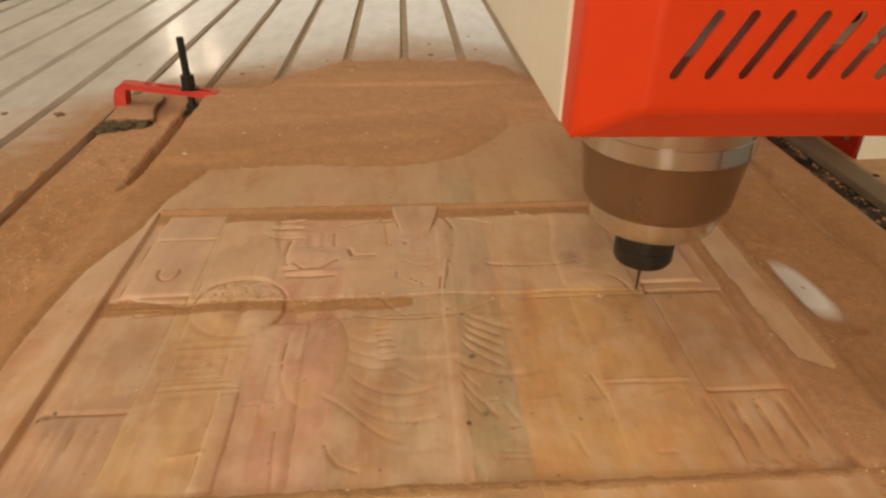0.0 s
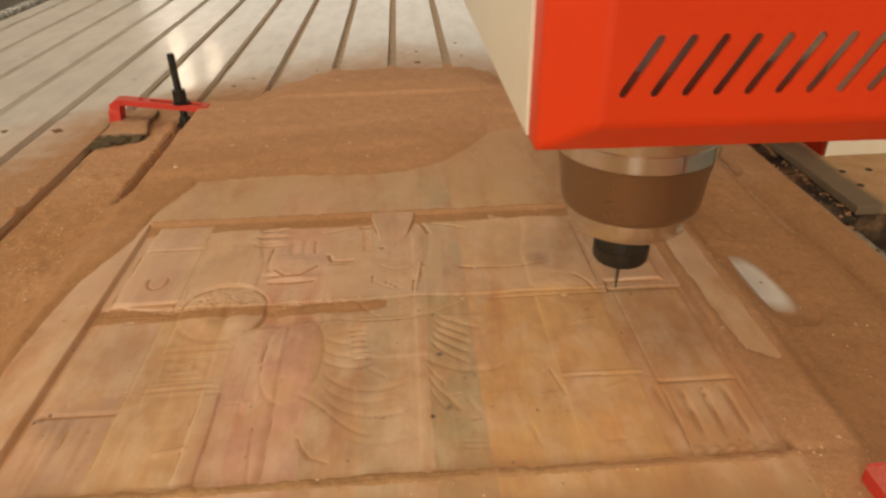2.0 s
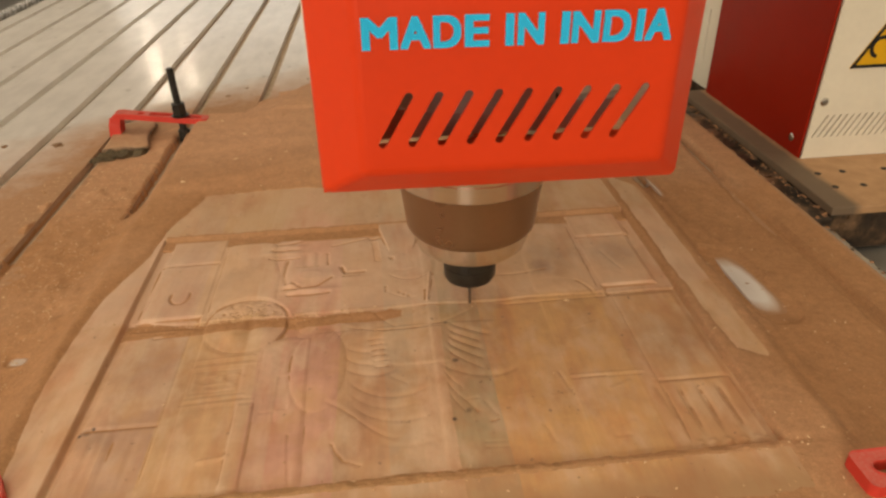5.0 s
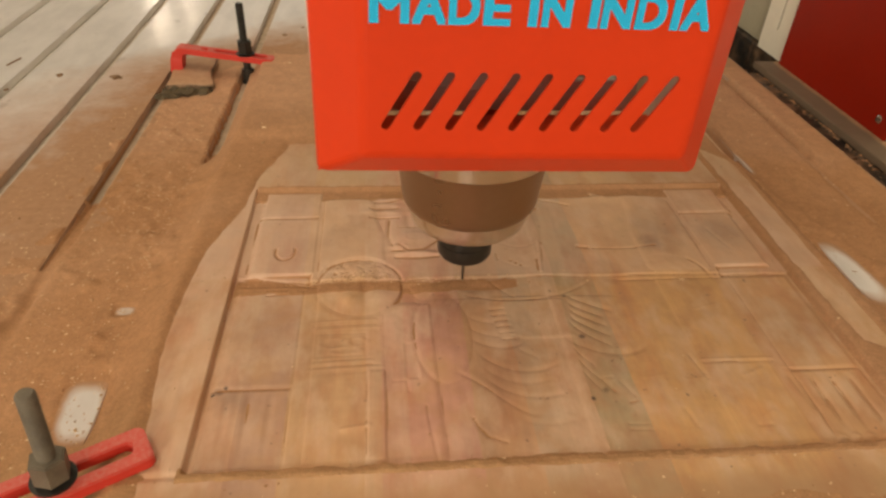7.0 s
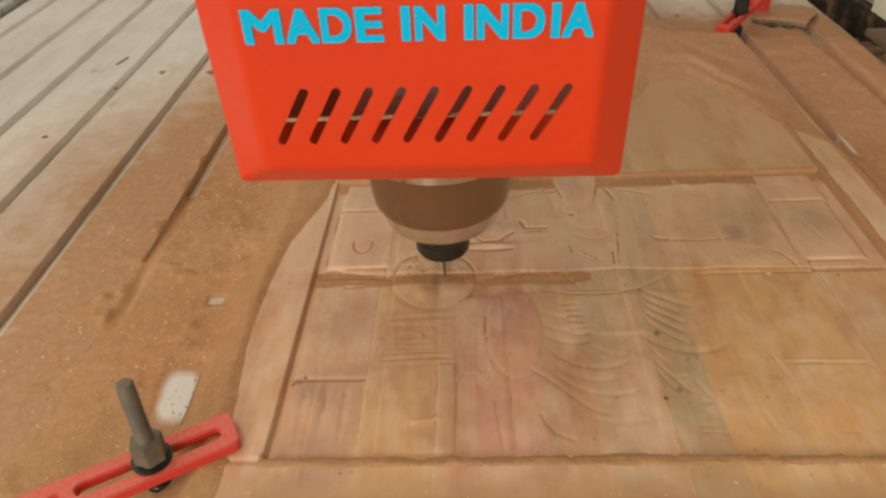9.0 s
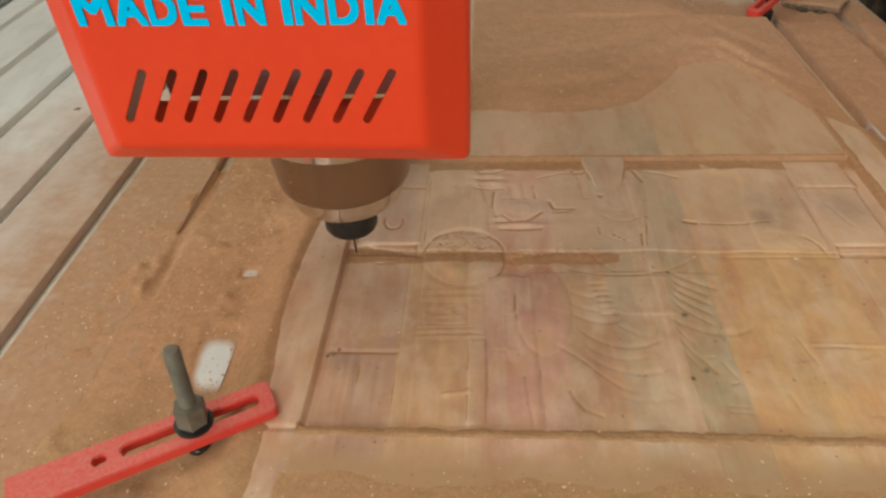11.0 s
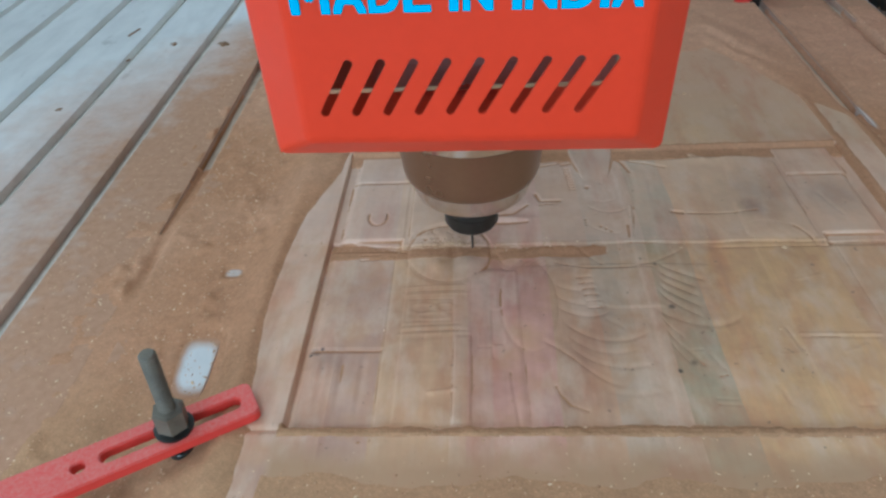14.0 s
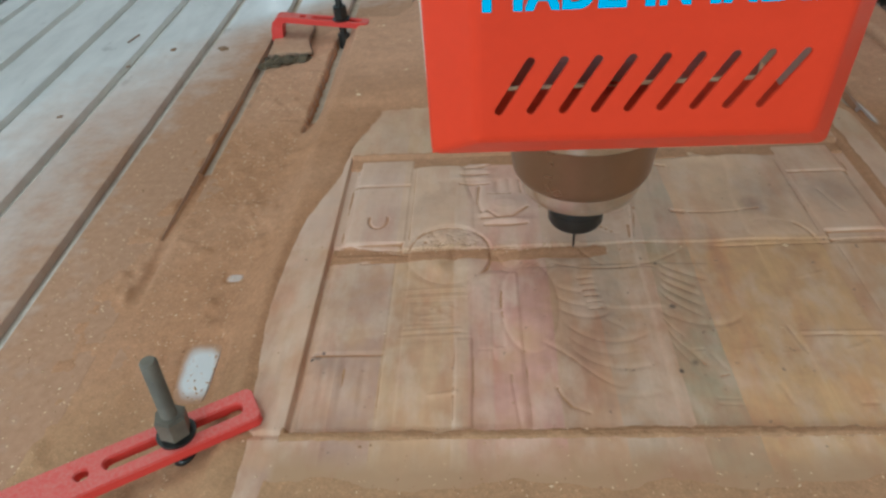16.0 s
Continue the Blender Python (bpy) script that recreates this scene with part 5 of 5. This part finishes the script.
def sawdust():
    xs = np.arange(-0.9, 0.512, STEP)
    ys = np.arange(-0.5, 1.15, STEP)
    gx, gy = np.meshgrid(xs, ys)
    depth, over = dust_depth(gx, gy)
    ground = np.where(over, board_height(gx, gy), 0.0)
    # soften the step off the board's edge
    z = ground + depth
    for _ in range(3):
        pad = np.pad(z, 1, mode="edge")
        mean = (pad[:-2, 1:-1] + pad[2:, 1:-1] + pad[1:-1, :-2] + pad[1:-1, 2:]) / 4
        near = (np.abs(gx - BX0) < 0.02) | (np.abs(gx - BX1) < 0.02) | (np.abs(gy - BY1) < 0.03)
        z = np.where(near & (depth > -0.001), mean, z)
    z = np.where(slot_offset(gx) < SLOT_W / 2, np.maximum(z, np.where(over, z, -0.0114)), z)
    keep = (depth > -0.0012) | ((slot_offset(gx) < SLOT_W / 2) & ~over & (depth > -0.0107))
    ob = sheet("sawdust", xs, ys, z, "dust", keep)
    tagged(ob, "drifts of fine orange-brown sawdust over bed and board", "sawdust", kind="stuff")


sawdust()


def packed_dust():
    """Fine dust packed into the cuts of the carving, its far channel, the tool's line and the near edge."""
    gx, gy = np.meshgrid(np.arange(-0.282, 0.300, 0.001), np.arange(-0.222, 0.181, 0.001))
    z = board_height(gx, gy)
    mean = z
    for _ in range(10):
        pad = np.pad(mean, 1, mode="edge")
        mean = (pad[:-2, 1:-1] + pad[2:, 1:-1] + pad[1:-1, :-2] + pad[1:-1, 2:] + pad[1:-1, 1:-1]) / 5
    n, n2, n3 = fractal(gx, gy, 0.03, 91, 3), fractal(gx, gy, 0.03, 9), fractal(gx, gy, 0.008, 15, 3)
    within = (np.abs(gx) < 0.2685) & (gy > -0.204) & (gy < 0.17)
    depth = np.where(within, np.minimum(0.6 * (mean - z - 0.00036 - 0.0006 * (n - 0.45)), 0.0003), -0.004)
    # the far channel lies nearly full
    level = 0.0190 + 0.0034 * sstep(0.168, 0.1765, gy) + 0.0012 * (n2 - 0.5) + 0.0006 * (n3 - 0.5)
    far = sstep(0.148, 0.154, gy + 0.006 * (n3 - 0.5)) * (np.abs(gx) < 0.2755) * (gy < 0.1775 + 0.003 * (n3 - 0.5))
    depth = np.where(far > 0.5, np.maximum(depth, np.minimum(level - z, 0.0065)), depth)
    # the tool's own line: a thin orange spread before it on the left
    low = -0.0125 + 0.010 * (n2 - 0.5)
    thin = 0.0011 * inside(gy, low, 0.0035 + 0.009 * sstep(-0.19, -0.26, gx), 0.003) * (0.35 + 0.9 * n2) * (1 - 0.85 * sstep(-0.05, 0.05, gx + 0.1 * (n - 0.5))) - 0.0005 + 0.0005 * (n3 - 0.5)
    depth = np.where(np.abs(gx) < 0.274, np.maximum(depth, thin), depth)
    edge = 0.0036 * ridge(gy + 0.2085, 0.0058) * (n3 + 0.3) - 0.0011
    depth = np.where((gx > -0.279) & (gx < 0.298), np.maximum(depth, edge), depth)
    ob = sheet("packed_sawdust", gx[0], gy[:, 0], z + depth, "dust", depth > -0.00012)
    tagged(ob, "orange sawdust packed in the cuts of the carving", "sawdust", kind="stuff")


packed_dust()


def crumbs():
    """Loose chips and crumbs, in one piece."""
    rng = np.random.RandomState(5)
    verts, faces = [], []
    spots = []
    for _ in range(2600):
        x, y = rng.uniform(-0.62, 0.5), rng.uniform(-0.4, 0.75)
        spots.append((x, y, rng.uniform(0.0005, 0.0013)))
    for _ in range(260):
        spots.append((rng.uniform(-0.27, -0.04), 0.006 + rng.normal(0, 0.002), rng.uniform(0.0004, 0.001)))
    for _ in range(50):
        a = rng.normal(0, 0.016)
        spots.append((-0.155 + a, 0.006 + abs(rng.normal(0, 0.006)), rng.uniform(0.0006, 0.0012)))
    for _ in range(260):
        spots.append((rng.uniform(-0.28, 0.3), -0.2095 + rng.normal(0, 0.003), rng.uniform(0.0005, 0.0014)))
    for _ in range(500):
        spots.append((rng.uniform(-0.3, 0.3), rng.uniform(-0.33, -0.24), rng.uniform(0.0005, 0.0014)))
    for _ in range(4200):
        spots.append((-0.36 - 0.36 * rng.rand() ** 1.2, rng.uniform(-0.35, 0.45), rng.uniform(0.0005, 0.0013)))
    for _ in range(120):
        spots.append((rng.uniform(-0.6, 0.5), rng.uniform(-0.3, 0.9), rng.uniform(0.0018, 0.0034)))
    px = np.array([s[0] for s in spots])
    py = np.array([s[1] for s in spots])
    depth, over = dust_depth(px, py)
    ground = np.where(over, board_height(px, py), 0.0)
    z = ground + np.maximum(depth, 0)
    on = ((depth > -0.005) | over) & ~((slot_offset(px) < SLOT_W / 2) & ~over)
    clean = over & (depth < 0) & (py < 0.26) & (py > -0.2) & (np.abs(py - 0.006) > 0.012)
    for (x, y, s), zz, ok, cl in zip(spots, z, on, clean):
        if not ok or (cl and (s > 0.0013 or rng.rand() > 0.05)):
            continue
        b = len(verts)
        sx, sy, sz, a = s * rng.uniform(0.6, 1.8), s * rng.uniform(0.5, 1.0), s * rng.uniform(0.3, 0.8), rng.uniform(0, 6.28)
        c, d = math.cos(a), math.sin(a)
        for ux, uy, uz in ((1, 0, 0), (0, 1, 0), (-1, 0, 0), (0, -1, 0), (0.2, 0.1, 1), (0, 0, -1)):
            verts.append((x + c * ux * sx - d * uy * sy, y + d * ux * sx + c * uy * sy, zz + uz * sz + 0.0002))
        faces += [(b, b + 1, b + 4), (b + 1, b + 2, b + 4), (b + 2, b + 3, b + 4), (b + 3, b, b + 4), (b + 1, b, b + 5), (b + 2, b + 1, b + 5), (b + 3, b + 2, b + 5), (b, b + 3, b + 5)]
    me = bpy.data.meshes.new("wood_chips")
    me.from_pydata(verts, [], faces)
    me.materials.append(M["chip"])
    tagged(new("wood_chips", me), "scattered pale and brown wood chips and crumbs", "wood chips", kind="stuff")


crumbs()


def rail_grit():
    """Oily dust and chips caked along the bearing block and the bed's edge."""
    rng = np.random.RandomState(11)
    verts, faces = [], []
    for _ in range(900):
        y = rng.uniform(-0.1, 0.66)
        on_block = 0.17 < y < 0.625
        x = rng.choice([0.5225, 0.531, 0.556]) + rng.normal(0, 0.0035)
        x = min(max(x, 0.5215), 0.558)
        z = -0.0122 if on_block else -0.02 if 0.527 < x < 0.5525 else -0.07
        s = rng.uniform(0.0012, 0.0042)
        b, a = len(verts), rng.uniform(0, 6.28)
        c, d = math.cos(a), math.sin(a)
        for ux, uy, uz in ((1, 0, 0), (0, 0.8, 0), (-1, 0, 0), (0, -0.8, 0), (0.2, 0.1, 0.7), (0, 0, -0.4)):
            k = s * rng.uniform(0.7, 1.2)
            verts.append((x + (c * ux - d * uy) * k, y + (d * ux + c * uy) * k, z + uz * k))
        faces += [(b, b + 1, b + 4), (b + 1, b + 2, b + 4), (b + 2, b + 3, b + 4), (b + 3, b, b + 4), (b + 1, b, b + 5), (b + 2, b + 1, b + 5), (b + 3, b + 2, b + 5), (b, b + 3, b + 5)]
    me = bpy.data.meshes.new("rail_grit")
    me.from_pydata(verts, [], faces)
    me.materials.append(M["grit"])
    tagged(new("rail_grit", me), "dark oily crumbs of sawdust caked along the rail", "sawdust", kind="stuff")


def grit_material():
    m = material("oily_grit", (0.2, 0.12, 0.07), 0.7)
    info = node(m, "NewGeometry")
    link(m, ramp(m, info.outputs["Random Per Island"], [(0, (0.05, 0.03, 0.02)), (0.5, (0.16, 0.09, 0.05)), (0.8, (0.4, 0.2, 0.1)), (1, (0.55, 0.28, 0.13))]), principled(m).inputs["Base Color"])
    return m


M["grit"] = grit_material()
rail_grit()


# ---- clamps ----
def bolt(parent, x, y, z0, z1, nut_z, lean, mat):
    m = pose(x, y, 0, lean[0], lean[1], 0)
    prof = [(0, z1), (0.0046, z1), (0.0058, z1 - 0.0015)]
    z = z1 - 0.002
    while z > max(nut_z + 0.02, z0):
        prof += [(0.006, z), (0.0054, z - 0.0008)]
        z -= 0.0016
    prof += [(0.0058, z), (0.0058, z0), (0, z0)]
    s = lathe(prof, 20)
    s.transform(m)
    part("stud", s, mat, parent, "dark threaded stud", True)
    n = bmesh.new()
    bmesh.ops.create_cone(n, cap_ends=True, segments=6, radius1=0.0118, radius2=0.0118, depth=0.02)
    bmesh.ops.bevel(n, geom=[e for e in n.edges if abs(e.verts[0].co.z - e.verts[1].co.z) < 1e-6], offset=0.0012, segments=2, affect="EDGES")
    n.transform(m @ pose(0, 0, nut_z + 0.01, 0, 0, 17))
    part("hex_nut", n, mat, parent, "dark hexagon nut")
    w = lathe([(0.0062, nut_z - 0.0022), (0.0142, nut_z - 0.0022), (0.0145, nut_z - 0.0004), (0.0062, nut_z - 0.0002)], 28)
    w.transform(m)
    part("washer", w, "oxide", parent)
    f = lathe([(0, 0.012), (0.0088, 0.012), (0.0096, 0.011), (0.0096, -0.011), (0, -0.011)], 20)
    f.transform(pose(x, y, 0, lean[0], lean[1], 0))
    part("slot_nut", f, "oxide", parent, "dark round slot nut", True)


def strap_clamp(x, y, yaw, tilt, tip, heel, label, top_z, nut_z, leg=0.0, lean=(0, 0), mat="oxide", half=0.0165):
    """A red slotted strap on a stud; tip and heel are reaches from the stud, the strap's top at the stud is nut_z."""
    c = thing("hold_down_clamp", label, "clamp", "clamps round the board")
    r = 0.006
    end = heel - (0.0195 if leg else 0.0)
    out = [(-end, -half)] + [(tip - r + r * math.cos(a), (-half + r) + r * math.sin(a)) for a in [-math.pi / 2 + k * math.pi / 12 for k in range(7)]]
    out += [(tip - r + r * math.cos(a), (half - r) + r * math.sin(a)) for a in [k * math.pi / 12 for k in range(7)]] + [(-end, half)]
    holes = [stadium(-0.045, 0, tip - 0.016, 0, 0.0055)]
    if heel > 0.08:
        holes.append(stadium(-0.0655, 0, -0.064, 0, 0.0042, 8))
    bm = prism(out, 0.0095, holes)
    m = pose(x, y, nut_z - 0.0022 - 0.0095, 0, 0, yaw) @ pose(0, 0, 0, 0, tilt, 0)
    bm.transform(m)
    bmesh.ops.bevel(bm, geom=[e for e in bm.edges if len(e.link_faces) == 2 and e.calc_face_angle(0) > 0.9], offset=0.0009, segments=2, affect="EDGES")
    part("strap", bm, "clamp_red", c, "red painted slotted steel strap")
    if leg:
        # the heel is bent down on a generous radius
        big, thin = 0.021, 0.0175
        cx, cz = -heel - 0.002 + big, 0.0095 - big
        arc = [math.pi / 2 + k * math.pi / 16 for k in range(9)]
        side = [(cx + big * math.cos(a), cz + big * math.sin(a)) for a in arc] + [(cx - big, -leg), (cx - big + thin, -leg)]
        side += [(cx + (big - thin) * math.cos(a), cz + (big - 0.0095) * math.sin(a)) for a in arc[::-1]] + [(-end, 0.0), (-end, 0.0095)]
        lg = prism(side, 2 * half - 0.0008, at=pose(0, half - 0.0004, 0, 90, 0, 0))
        lg.transform(m)
        bmesh.ops.bevel(lg, geom=[e for e in lg.edges if len(e.link_faces) == 2 and e.calc_face_angle(0) > 0.9], offset=0.0009, segments=2, affect="EDGES")
        part("strap_leg", lg, "clamp_red", c)
    bolt(c, x, y, -0.015, top_z, nut_z, lean, mat)
    return c


def clamp_paint():
    m = material("clamp_red", (0.55, 0.04, 0.03), 0.45)
    up = node(m, "NewGeometry")
    s = node(m, "SeparateXYZ")
    link(m, up.outputs["Normal"], s.inputs[0])
    dusty = ramp(m, noise_tex(m, 420, 6), [(0.3, (0.1,) * 3), (0.7, (0.5,) * 3)])
    lie = mix(m, s.outputs[2], (0.0, 0.0, 0.0), dusty)
    link(m, mix(m, lie, (0.68, 0.05, 0.035), (0.62, 0.30, 0.24)), principled(m).inputs["Base Color"])
    link(m, ramp(m, noise_tex(m, 60), grey(0.4, 0.7)), principled(m).inputs["Roughness"])
    return m


M["clamp_red"] = clamp_paint()
strap_clamp(-0.3545, -0.2165, 31, 2, 0.062, 0.125, "red slotted strap clamp with black stud at the near corner", 0.112, 0.036, lean=(-3, 3), mat="stud")
strap_clamp(-0.347, 0.572, -3, 6.5, 0.044, 0.114, "red strap clamp with tall black stud and bent heel", 0.116, 0.038, 0.031, half=0.0115)
strap_clamp(0.4565, -0.2495, 180, 1, 0.152, 0.05, "red slotted strap clamp reaching over the near corner", 0.1, 0.038, mat="stud")
strap_clamp(0.3405, 0.655, 228, 6.5, 0.064, 0.1, "red strap clamp with black stud at the far corner", 0.116, 0.038, 0.030, half=0.0115)


def packing(x, y, yaw, sx, sy, z0, z1, mat, label):
    bm = block(-sx, sx, -sy, sy, z0, z1, 0.006, 4)
    bmesh.ops.subdivide_edges(bm, edges=bm.edges, cuts=3, use_grid_fill=True)
    for v in bm.verts:
        v.co += Vector((noise.noise(v.co * 45), noise.noise(v.co * 45 + Vector((7, 0, 0))), noise.noise(v.co * 45 + Vector((0, 9, 0))) * 0.4 * (v.co.z > z0 + 0.004))) * 0.007
    bm.transform(pose(x, y, 0.0, 0, 0, yaw))
    tagged(part("packing_block", bm, mat, smooth=True), label, "wood block")


ROUGH = "low broken wooden block thick with dust under a clamp's heel"
packing(-0.4335, 0.566, 8, 0.0345, 0.062, 0.0, 0.0120, "block", ROUGH)
packing(0.443, 0.713, -28, 0.046, 0.042, 0.0, 0.0135, "block", ROUGH)


CLUMPS = [(0.049, 0.983, 0.0055), (0.0485, 0.893, 0.008), (0.144, 0.934, 0.005), (0.14, 1.048, 0.005), (-0.551, 0.5605, 0.011), (-0.734, 0.349, 0.006),
          (-0.64, 0.569, 0.008), (-0.696, 0.51, 0.005), (0.264, 0.75, 0.006), (-0.16, 0.86, 0.004), (-0.28, 0.82, 0.005), (-0.31, 0.775, 0.006)]
CRUST = [(-0.448, 0.492, 0.026), (-0.4235, 0.496, 0.023), (-0.462, 0.481, 0.015), (-0.403, 0.5015, 0.018), (0.412, 0.685, 0.02), (0.436, 0.676, 0.018)]
SPLINTER = (-0.7325, 0.626, 68)


def clump(x, y, size, seed, mat, tall, label):
    """A caked lump of sawdust."""
    bm = bmesh.new()
    bmesh.ops.create_icosphere(bm, subdivisions=2, radius=size)
    for v in bm.verts:
        v.co *= 1 + 0.9 * noise.noise(v.co / size * 1.6 + Vector((seed, 0, 0)))
        v.co.z = max(v.co.z * tall, -size * 0.15)
    bm.transform(pose(x, y, size * 0.15, 0, 0, 40 * seed))
    tagged(part("sawdust_clump", bm, mat, smooth=True), label, "clump", "sawdust clumps")


M["clump"] = worn(material("caked_dust", (0.3, 0.17, 0.09), 0.9), (0.36, 0.215, 0.12), 0.35, 150, (0.85, 0.95), 0.0004)
for seed, (x, y, size) in enumerate(CLUMPS):
    clump(x, y, size * 0.7, seed, "clump", 0.3, "small dark caked clump of sawdust on the bed")
M["crust"] = worn(material("dark_crust", (0.13, 0.09, 0.055), 0.9), (0.17, 0.125, 0.07), 0.6, 90, (0.8, 0.95), 0.0008)
for seed, (x, y, size) in enumerate(CRUST):
    clump(x, y, size * 0.62, seed + 20, "crust", 0.5, "dark crumbly crust of old dust before a packing block")


def splinter():
    bm = block(-0.017, 0.017, -0.0013, 0.0013, 0, 0.0022, 0.0006, 1)
    for v in bm.verts:
        v.co.y += 0.0022 * math.sin(v.co.x * 70) + 0.0006 * noise.noise(v.co * 300)
    bm.transform(pose(SPLINTER[0], SPLINTER[1], 0.0, 0, 0, SPLINTER[2]))
    tagged(part("wood_splinter", bm, "clump"), "thin dark wood splinter lying on the bare bed", "splinter")


splinter()


def motions():
    walk(head, [(t, pose(x, 0, 0)) for t, x in HEAD])


motions()
